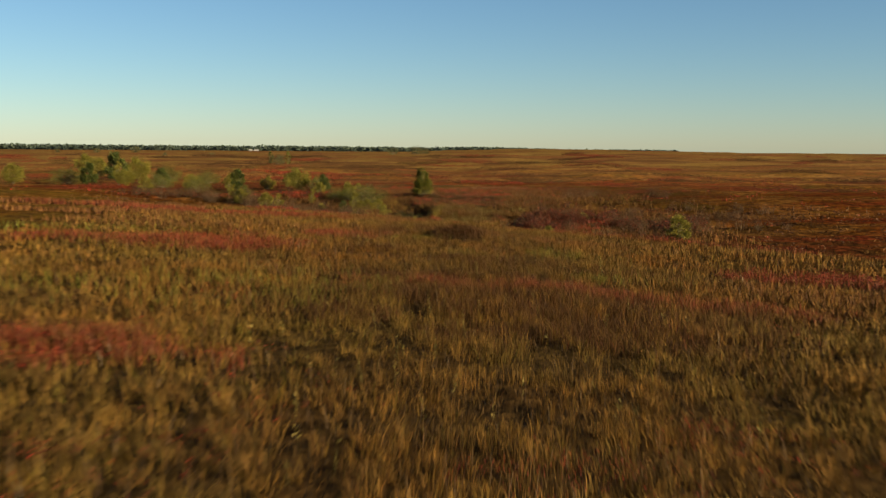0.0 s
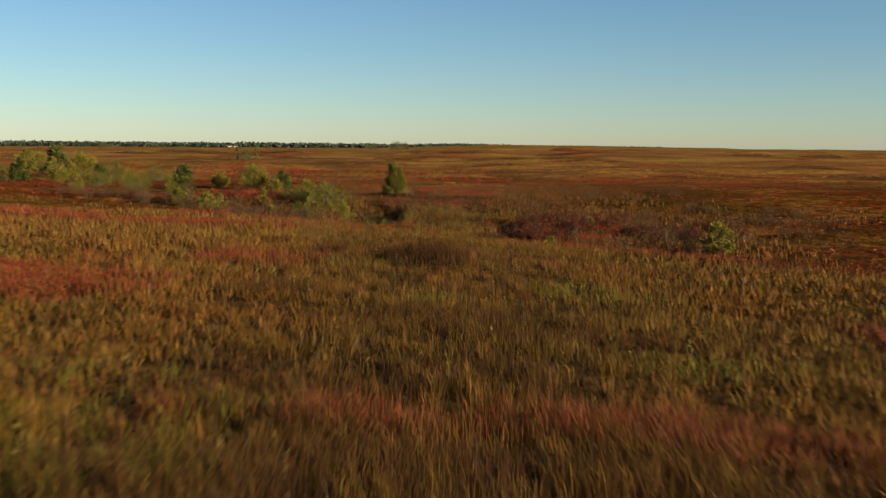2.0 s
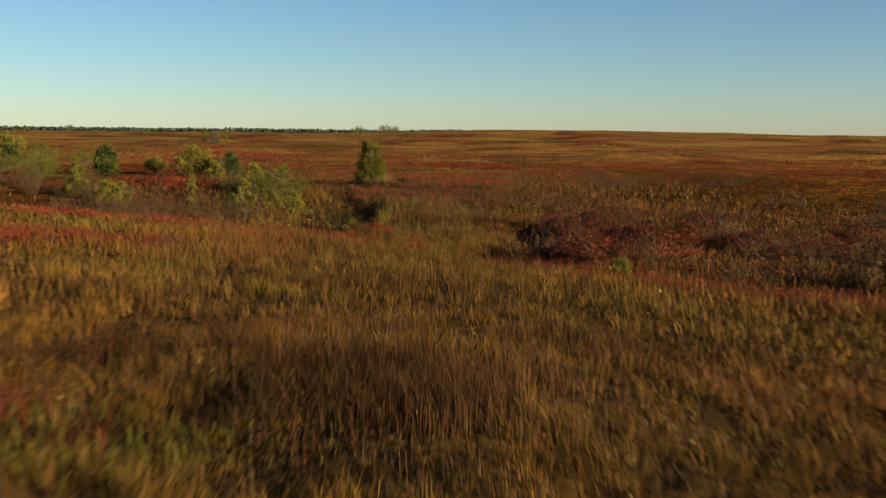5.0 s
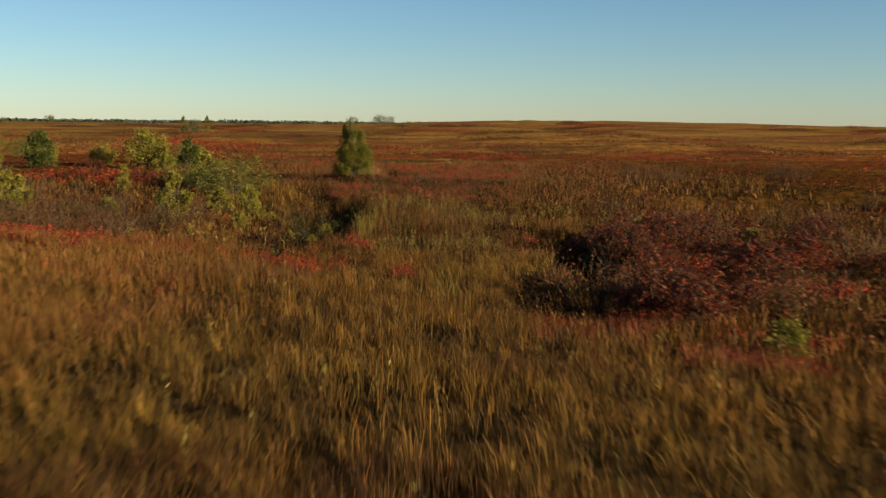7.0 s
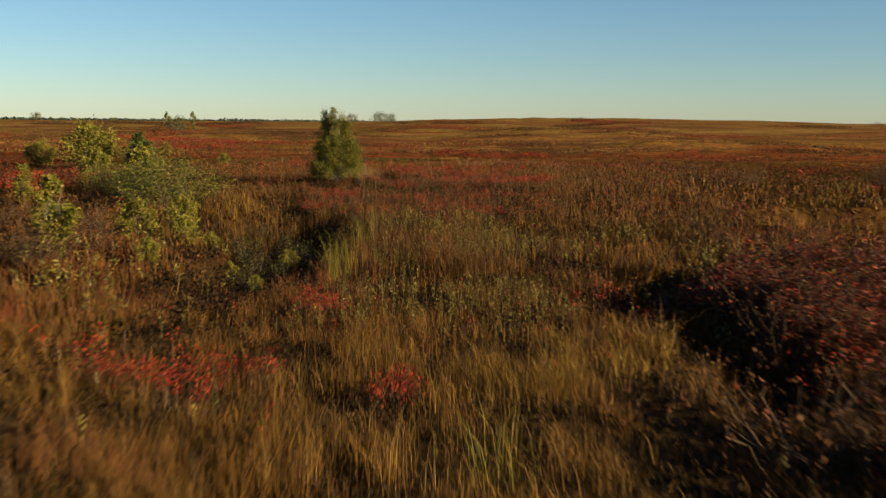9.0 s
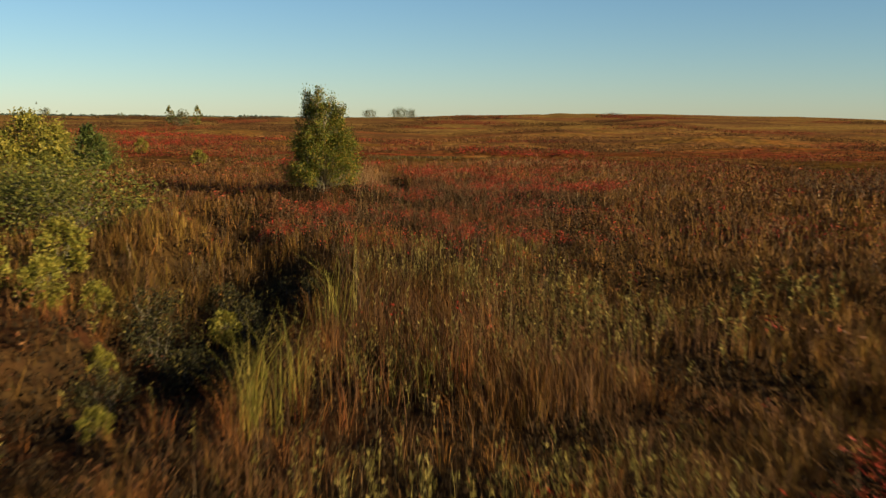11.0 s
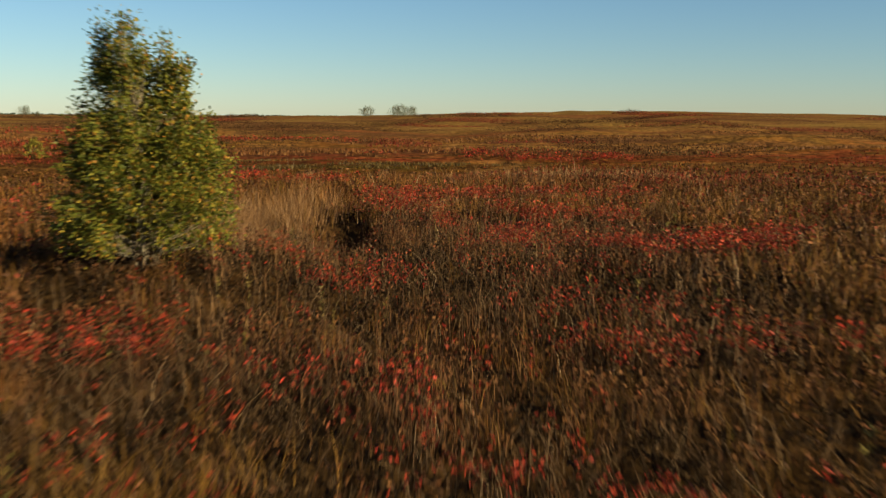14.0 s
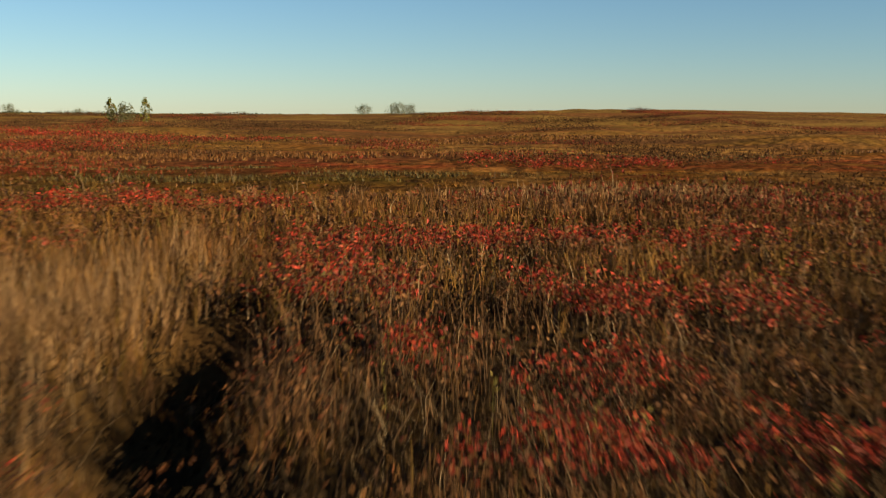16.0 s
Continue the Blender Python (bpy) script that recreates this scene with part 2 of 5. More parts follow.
M_BROWNSTEM = plant_material("brown_stem", [(0, (0.028, 0.016, 0.008)), (0.6, (0.074, 0.036, 0.016)), (1, (0.125, 0.068, 0.030))], 0.8, 0.1)
M_STEM = plant_material("bare_stem", [(0, (0.035, 0.021, 0.012)), (0.6, (0.075, 0.047, 0.026)), (0.93, (0.13, 0.09, 0.052)), (1, (0.22, 0.165, 0.105))], 0.8, 0.05)
M_TWIG = plant_material("grey_brown_twig", [(0, (0.03, 0.02, 0.014)), (0.6, (0.065, 0.043, 0.028)), (1, (0.11, 0.075, 0.045))], 0.85, 0.05)
M_BARK = bark_material("poplar_bark", (0.06, 0.05, 0.035), (0.18, 0.16, 0.12))
# aerial haze is mixed into this leaf colour as pale blue-green
M_HAZETREE = plant_material("haze_tinted_leaf", [(0, (0.036, 0.052, 0.046)), (0.6, (0.046, 0.064, 0.053)), (1, (0.058, 0.074, 0.056))], 0.9)


# ---- land ----
def sm(v, a, b):
    t = np.clip((v - a) / (b - a), 0, 1)
    return t * t * (3 - 2 * t)


TABLE = np.random.RandomState(7).rand(256, 256)


def wave(x, y, size, seed=0):
    """Smooth noise from 0 to 1, with lumps of that size in metres."""
    x, y = np.asarray(x, float) / size + 31.7 * seed, np.asarray(y, float) / size + 17.3 * seed
    i, j = np.floor(x).astype(int), np.floor(y).astype(int)
    u, v = x - i, y - j
    u, v = u * u * (3 - 2 * u), v * v * (3 - 2 * v)
    a, b = TABLE[i % 256, j % 256], TABLE[(i + 1) % 256, j % 256]
    c, d = TABLE[i % 256, (j + 1) % 256], TABLE[(i + 1) % 256, (j + 1) % 256]
    return (a * (1 - u) + b * u) * (1 - v) + (c * (1 - u) + d * u) * v


# channels sunk into the gully and the plain to make patches of shade: x, y, x, y, half width, depth
CHANNELS = [(-4.2, 131.0, -3.0, 126.0, 2.7, 1.3), (-6.5, 137, -4.2, 129, 0.9, 0.45), (-6.2, 127.6, -4.0, 124.5, 2.6, 0.9), (-3.6, 124.5, -3.4, 119.5, 2.6, 1.3), (-3.7, 119.5, -4.6, 112, 2.2, 0.45), (9.4, 115.2, 7.4, 112.0, 1.7, 0.9), (9.0, 110.0, 8.6, 103, 1.3, 0.6), (-5.0, 135.6, -4.6, 134.4, 0.7, 0.5),
            (19, 134.5, 29, 133.5, 2.6, 1.8), (-0.6, 152.6, -0.35, 149.4, 1.05, 1.0), (-0.3, 149.4, 0.2, 147.0, 0.8, 0.7),
            (-28, 128.5, -24.5, 128.8, 1.4, 0.9), (-41, 142, -36, 141.5, 1.6, 0.9), (21, 107.5, 38, 113, 2.6, 1.7), (-13, 152.5, -9, 151.5, 0.8, 0.4)]


def sunk(x, y):
    out = np.zeros(np.shape(x))
    for ax, ay, bx, by, half, deep in CHANNELS:
        ux, uy = bx - ax, by - ay
        t = np.clip(((x - ax) * ux + (y - ay) * uy) / (ux * ux + uy * uy), 0, 1)
        r = np.hypot(x - ax - t * ux, y - ay - t * uy) / half + (wave(x, y, 0.8, 5) - 0.5) * 0.4
        out = np.maximum(out, deep * (1 - sm(r, 0.3, 1.2)))
    return out


def terrain(x, y):
    """A knoll under the first part of the flight, a gully behind it, then a plain that swells slowly."""
    x, y = np.asarray(x, float), np.asarray(y, float)
    s = y + 0.9 * np.clip(x, -60, 40)
    z = np.interp(s, [12, 33, 54, 66, 76, 84, 89, 94, 98, 101, 107], [3.1, 2.62, 2.1, 1.7, 1.25, 0.88, 0.5, 0.06, -0.46, -0.80, -0.95])
    z = z - 0.055 * np.clip(x - 2, 0, 14) * (1 - sm(s, 60, 95))
    z = z + 0.95 * sm(y, 126, 146) - 0.15 * sm(y, 148, 165)
    z = z + (2.75 + 2.7 * sm(x, -60, 70) - 1.9 * sm(x, 60, 230)) * sm(y, 165, 500) - 6.5 * sm(y, 560, 1300) - 27 * sm(y, 1200, 4500)
    far = sm(y, 150, 260)
    z = z + (wave(x, y, 9, 1) - 0.5) * (0.22 + 0.5 * far) + (wave(x, y, 2.5, 2) - 0.5) * 0.12
    z = z - sunk(x, y)
    z = z + 0.6 * (1 - sm(np.hypot(x + 2.9, y - 142.4), 0.8, 4.2))     # the low rise that the poplar stands on
    z = z + 0.4 * (1 - sm(np.hypot((x - 1.4) / 1.3, y - 65), 0.5, 4.5))     # a hummock of dead weeds on the knoll's brow
    z = z + 0.45 * (1 - sm(np.hypot(x + 7.2, y - 134.6), 0.6, 2.6))     # the sunlit bank beside the gully's channel
    z = z + (wave(x * 0.4, y, 7, 4) - 0.5) * 0.85 * sm(y, 170, 215) * (1 - 0.5 * sm(y, 330, 480))     # long low hummocks across the plain
    z = z + (wave(x, y, 42, 3) - 0.5) * 0.9 * far * (1 - 0.6 * sm(y, 330, 480))
    return z


def mesh_of(name, verts, faces):
    """A mesh from arrays: points (n, 3) and triangles or quads (m, k)."""
    verts, faces = np.asarray(verts, np.float32), np.asarray(faces, np.int32)
    me = bpy.data.meshes.new(name)
    k = faces.shape[1]
    me.vertices.add(len(verts))
    me.vertices.foreach_set("co", verts.ravel())
    me.loops.add(faces.size)
    me.loops.foreach_set("vertex_index", faces.ravel())
    me.polygons.add(len(faces))
    me.polygons.foreach_set("loop_start", np.arange(0, faces.size, k, dtype=np.int32))
    me.polygons.foreach_set("loop_total", np.full(len(faces), k, np.int32))
    me.update(calc_edges=True)
    me.validate()
    return me


def piece(name, geometry, mat, parent=None, label=""):
    me = mesh_of(name, *geometry)
    me.materials.append(mat)
    ob = new(name, me)
    ob.parent = parent
    return tagged(ob, label=label)


def joined(parts):
    verts, faces, start = [], [], 0
    for v, f in parts:
        verts.append(v)
        faces.append(np.asarray(f) + start)
        start += len(v)
    return np.concatenate(verts), np.concatenate(faces)


def build_ground():
    fine_x = np.concatenate([np.arange(-60, -8, 1.6), np.arange(-8, 12, 0.5), np.arange(12, 60.1, 1.6)])
    out = 60 * np.geomspace(1.03, 80, 50)
    xs = np.concatenate([-out[::-1], fine_x, out])
    ys = np.concatenate([-np.geomspace(4000, 12, 24), np.arange(-8, 98, 1.0), np.arange(98, 156, 0.5), np.arange(156, 280, 1.0), np.arange(280, 430, 2.0), np.geomspace(432, 4900, 80)])
    gx, gy = np.meshgrid(xs, ys)
    gz = terrain(gx, gy)
    verts = np.stack([gx, gy, gz], -1).reshape(-1, 3)
    w, h = len(xs), len(ys)
    a = (np.arange(h - 1)[:, None] * w + np.arange(w - 1)[None]).ravel()
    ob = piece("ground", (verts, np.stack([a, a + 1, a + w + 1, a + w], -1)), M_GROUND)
    for p in ob.data.polygons:
        p.use_smooth = True
    return tagged(ob, "rolling autumn prairie ground with gold, olive and rust turf", "ground", kind="structure")


build_ground()


# ---- plant geometry ----
def blades(x, y, z, height, width, lean, turn, curl):
    """Grass blades: a bent strip of two lengths with a pointed tip; three triangles each."""
    n = len(x)
    face = turn + math.pi / 2 + (np.random.RandomState(n % 1000).rand(n) - 0.5) * 1.6
    wx, wy = np.cos(face) * width / 2, np.sin(face) * width / 2
    dx, dy = np.cos(turn), np.sin(turn)
    mx, my, mz = x + dx * lean * 0.45, y + dy * lean * 0.45, z + height * 0.58
    tx, ty, tz = x + dx * (lean + curl), y + dy * (lean + curl), z + height * (1 - 0.25 * curl / np.maximum(height, 0.05))
    v = np.empty((n, 5, 3))
    v[:, 0] = np.stack([x - wx, y - wy, z - 0.03], -1)
    v[:, 1] = np.stack([x + wx, y + wy, z - 0.03], -1)
    v[:, 2] = np.stack([mx + wx * 0.8, my + wy * 0.8, mz], -1)
    v[:, 3] = np.stack([mx - wx * 0.8, my - wy * 0.8, mz], -1)
    v[:, 4] = np.stack([tx, ty, tz], -1)
    tri = np.array([[0, 1, 2], [0, 2, 3], [3, 2, 4]])
    return v.reshape(-1, 3), (np.arange(n)[:, None, None] * 5 + tri).reshape(-1, 3)


def spikes(x, y, z, height, width, lean, turn):
    """Blades seen from farther off: one slim triangle each."""
    n = len(x)
    face = turn + math.pi / 2 + (np.random.RandomState(n % 997).rand(n) - 0.5) * 1.6
    wx, wy = np.cos(face) * width / 2, np.sin(face) * width / 2
    v = np.empty((n, 3, 3))
    v[:, 0] = np.stack([x - wx, y - wy, z - 0.03], -1)
    v[:, 1] = np.stack([x + wx, y + wy, z - 0.03], -1)
    v[:, 2] = np.stack([x + np.cos(turn) * lean, y + np.sin(turn) * lean, z + height], -1)
    return v.reshape(-1, 3), np.arange(n * 3).reshape(-1, 3)


def kites(p, along, size, rng, broad=0.5, fold=0.2):
    """Leaves: kite shapes folded along the midrib; two triangles each."""
    n = len(p)
    along = along / np.maximum(np.linalg.norm(along, axis=1, keepdims=True), 1e-6)
    r = rng.normal(size=(n, 3))
    side = np.cross(along, r)
    side /= np.maximum(np.linalg.norm(side, axis=1, keepdims=True), 1e-6)
    up = np.cross(side, along)
    s = np.asarray(size).reshape(-1, 1) * np.ones((n, 1))
    v = np.empty((n, 4, 3))
    v[:, 0] = p
    v[:, 1] = p + along * s * 0.45 + side * s * broad / 2 + up * s * fold * 0.4
    v[:, 2] = p + along * s - up * s * fold * 0.5
    v[:, 3] = p + along * s * 0.45 - side * s * broad / 2 + up * s * fold * 0.4
    tri = np.array([[0, 1, 2], [0, 2, 3]])
    return v.reshape(-1, 3), (np.arange(n)[:, None, None] * 4 + tri).reshape(-1, 3)


def tube(path, radii, sides=5):
    """A tapered tube along a path."""
    path, radii = np.asarray(path, float), np.asarray(radii, float)
    d = np.gradient(path, axis=0)
    d /= np.maximum(np.linalg.norm(d, axis=1, keepdims=True), 1e-9)
    a = np.cross(d, [0.31, 0.93, 0.2])
    a /= np.linalg.norm(a, axis=1, keepdims=True)
    b = np.cross(d, a)
    ang = np.arange(sides) * 2 * math.pi / sides
    ring = path[:, None] + radii[:, None, None] * (np.cos(ang)[None, :, None] * a[:, None] + np.sin(ang)[None, :, None] * b[:, None])
    i = (np.arange(len(path) - 1)[:, None] * sides + np.arange(sides)[None]).ravel()
    j = (np.arange(len(path) - 1)[:, None] * sides + (np.arange(sides)[None] + 1) % sides).ravel()
    tri = np.concatenate([np.stack([i, j, j + sides], -1), np.stack([i, j + sides, i + sides], -1)])
    return ring.reshape(-1, 3), tri


def bent(a, b, rng, n=6, wobble=0.06):
    """A crooked path from a to b."""
    a, b = np.asarray(a, float), np.asarray(b, float)
    t = np.linspace(0, 1, n)[:, None]
    p = a + (b - a) * t
    p[1:-1] += rng.normal(size=(n - 2, 3)) * wobble * np.linalg.norm(b - a) * [1, 1, 0.4]
    return p


# ---- scattering over the plan: thick near the flight line, thinner and larger towards the sides and the distance ----
def spots(near, rng, reach=210.0):
    """Plan points with their fineness; about `near` to the square metre beside the flight line."""
    e = 1.35
    tail = 3.1 / (e - 1) * (1 - (3.1 / 75) ** (e - 1))
    n = int(144 * 2 * (3.1 + tail) * near)
    y = rng.uniform(6, 150, n)
    core = rng.rand(n) < 3.1 / (3.1 + tail)
    off = np.where(core, 3.1 * rng.rand(n), 3.1 * (1 - rng.rand(n) * (1 - (3.1 / 75) ** (e - 1))) ** (-1 / (e - 1)))
    x = 1.4 + off * rng.choice([-1, 1], n)
    d = np.maximum(7.5, 2.4 * off)
    g = 2 - e
    total = near * 7.5 ** e * 2 / 2.4 * 2.4 * (reach ** g - 11 ** g) / g
    m = int(total)
    u = (11 ** g + rng.rand(m) * (reach ** g - 11 ** g)) ** (1 / g)
    wide = u / 2.4
    core = rng.rand(m) < 0.42
    off2 = np.where(core, wide * rng.rand(m), wide * rng.uniform(0.12, 1, m) ** (-1 / (e - 1) * 0.5))
    x2, y2 = 2.4 + off2 * rng.choice([-1, 1], m), 139 + u
    d2 = np.maximum(u, 2.4 * off2)
    x, y, d, off = np.concatenate([x, x2]), np.concatenate([y, y2]), np.concatenate([d, d2]), np.concatenate([off, off2])
    keep = (y > 2.0 * off - 4 - 22 * rng.rand(len(y)) ** 2) & (d < 320)
    return x[keep], y[keep], d[keep] / 7.5


def spot_mask(x, y, ellipses):
    """1 inside the ellipses (x, y, half width, half length), with a soft ragged edge."""
    out = np.zeros(len(x))
    rag = (wave(x, y, 1.3, 11) - 0.5) * 0.9 + (wave(x, y, 4.0, 12) - 0.5) * 0.9
    for cx, cy, rx, ry in ellipses:
        i = np.nonzero((np.abs(x - cx) < 2.1 * rx) & (np.abs(y - cy) < 2.1 * ry))[0]
        r = np.hypot((x[i] - cx) / rx, (y[i] - cy) / ry) + rag[i]
        out[i] = np.maximum(out[i], 1 - sm(r, 0.7, 1.15))
    return out


# where the red sumac grows thick
RED_ON_KNOLL = [(-9.5, 22.8, 4.2, 2.6), (-17, 54, 7.5, 3.5), (-11, 51, 3.5, 3.0), (20.0, 50, 5.0, 3.0), (-7.5, 62.5, 4.0, 1.2), (-20, 88, 9, 2.5), (24, 73.5, 4, 1.3), (19.5, 77.4, 3.0, 1.2),
    (14.9, 81.4, 2.6, 1.2), (11.6, 84.2, 2.2, 1.2), (8.2, 88.0, 2.0, 1.1), (5.8, 90.4, 1.6, 1.0), (7.2, 93.4, 1.8, 1.1), (9.8, 91.6, 2.2, 1.3)]
RED_IN_GULLY = [(-17.0, 104, 5.0, 1.4), (12.0, 107, 2.6, 3.6), (11.5, 113, 4.0, 2.0), (17.5, 108, 4.5, 3.2), (14, 99, 5.0, 2.2), (13.6, 117, 2.6, 1.6), (-15, 110, 3.0, 1.2), (-2.6, 102.6, 1.2, 0.8),
    (-1.5, 104.4, 0.8, 0.6), (1.3, 103.0, 0.5, 0.7), (-0.7, 111, 0.6, 0.8), (-4.8, 104.9, 1.0, 0.6), (-11.5, 107, 2.4, 1.1)]
RED_BY_POPLAR = [(-20, 143, 5.5, 3.0), (-23, 149, 7.0, 3.0), (0.7, 155.9, 0.95, 0.9), (1.2, 153.2, 1.5, 1.0), (2.3, 150.3, 1.2, 0.9), (4.2, 149.6, 1.3, 0.9), (5.6, 153.5, 2.4, 1.4), (5.6, 147.2, 0.9, 0.7),
    (3.8, 147.0, 0.9, 0.6), (6.3, 145.8, 0.7, 0.5), (3.5, 160, 5.0, 1.6), (-5.8, 167.0, 5.5, 1.5), (-2.6, 138.2, 1.0, 0.9), (-2.9, 134.2, 0.8, 0.6), (0.9, 141.7, 0.9, 0.5), (2.6, 132.2, 0.5, 0.5),
    (4.4, 132.3, 0.7, 0.6), (4.8, 138.4, 0.6, 0.5), (8.5, 147, 2.0, 1.4)]
RED_ON_PLAIN = [(-33, 246, 18, 5.0), (10, 199, 11, 2.2), (-30, 215, 9, 2.5)]
RED_PATCHES = RED_ON_KNOLL + RED_IN_GULLY + RED_BY_POPLAR + RED_ON_PLAIN
HOLE = [(-0.55, 152.2, 0.85, 1.0), (-0.35, 149.8, 1.0, 1.7), (0.1, 147.6, 0.7, 0.9)]     # a narrow strip cleared bare to stand for a bush's shadow, between grass and sumac


BARE_ON_KNOLL = [(0.4, 61.0, 1.3, 0.8), (4.1, 54.9, 0.7, 0.6), (-5.3, 56.2, 0.8, 0.6)]
BARE_IN_GULLY = [(-1.5, 105.8, 1.8, 0.5), (1.6, 109.0, 1.4, 0.6), (-3.4, 108.6, 1.4, 0.7), (2.2, 112.2, 1.5, 0.6), (3.4, 116.0, 1.6, 0.7), (-6.2, 121.5, 2.6, 4.5), (-2.6, 120.5, 1.6, 3.0), (8.6, 107, 1.3, 4.5),
    (8.2, 113.0, 2.4, 1.8), (5.6, 98.0, 0.9, 2.4), (-4.6, 117, 2.0, 4), (30, 110.5, 9, 2.2), (0.8, 103.3, 1.4, 0.7), (-1.2, 107, 1.6, 0.7), (3.6, 102.6, 1.4, 0.6), (-4, 104, 1.3, 0.6)]
BARE_IN_CHANNEL = [(-1.6, 126.6, 1.8, 2.4), (-0.6, 129.6, 1.4, 0.7), (1.2, 124.0, 0.8, 0.8), (3.6, 128.8, 1.2, 0.7), (-8.0, 130.6, 2.0, 1.0), (-3.6, 126.0, 3.2, 4.6), (-2.6, 129.6, 3.0, 1.2), (-2.0, 124.8, 2.0, 0.7),
    (-1.6, 128.6, 3.2, 1.5), (-2.6, 131.6, 2.4, 0.9), (1.6, 130.2, 2.6, 0.8), (4.6, 128.2, 2.0, 0.9)]
BARE_BY_POPLAR = [(0.1, 140.9, 1.7, 0.9), (-0.6, 139.4, 1.3, 0.9), (2.6, 142.0, 1.6, 0.6), (1.2, 141.4, 3.4, 1.4), (6.5, 142.2, 3.2, 1.1), (-5.0, 135.0, 0.7, 0.8), (11, 139, 3, 1.2), (-9, 138, 4.5, 1.6),
    (3.5, 134.5, 2.2, 0.6), (-0.6, 135.2, 1.2, 0.6), (24, 134, 5.5, 2.2), (2.6, 144.6, 2.2, 0.9), (1.4, 143.4, 1.8, 0.6), (0.6, 145.4, 0.8, 0.6), (2.2, 149.4, 0.5, 0.3), (5.0, 147.9, 0.8, 0.4),
    (7.2, 143.4, 1.6, 0.8), (13, 153.4, 4.0, 1.0), (-0.8, 139.6, 0.9, 0.8)]
BARE = BARE_ON_KNOLL + BARE_IN_GULLY + BARE_IN_CHANNEL + BARE_BY_POPLAR     # gaps with little grass, filled with leaves coloured as dark as shade


def hollow(x, y):
    """Small dark gaps between plants, a step across; more of them in the gully and the sumac than on the knoll."""
    lumps = 0.55 * wave(x, y, 0.6, 91) + 0.45 * wave(x, y, 1.5, 92)
    s = y + 0.9 * np.clip(x, -60, 40)
    edge = 0.36 + 0.10 * sm(s, 90, 104) + 0.06 * sm(y, 131, 134) * (1 - sm(y, 142, 146)) - 0.12 * sm(y, 165, 190)
    return 1 - sm(lumps, edge, edge + 0.09)


def tan_grass(x, y):
    """Where pale feathery grass stands alone, beside the poplar."""
    return sm(x, -5.2, -4.2) * (1 - sm(x, -1.4, -0.8)) * sm(y, 145.5, 147.5) * (1 - sm(y, 158, 161))


def canopy(x, y):
    """How tall the growth stands."""
    s = y + 0.9 * np.clip(x, -60, 40)
    h = 0.41 + 0.15 * sm(s, 88, 104) - 0.10 * sm(y, 150, 190)
    bank = sm(x, -1.6, -0.6) * (1 - sm(x, 3.6, 5.5)) * sm(y, 115, 118) * (1 - sm(y, 130, 134))
    sumac = (1 - sm(np.hypot((x - 1.3) / 1.2, (y - 151) / 2.6), 0.5, 1.2))
    h = h * (1 + 0.75 * bank + 0.55 * sumac)
    return h * (0.55 + 0.6 * wave(x, y, 0.75, 23) + 0.4 * wave(x, y, 2.2, 21)) * (0.8 + 0.4 * wave(x, y, 7, 22))


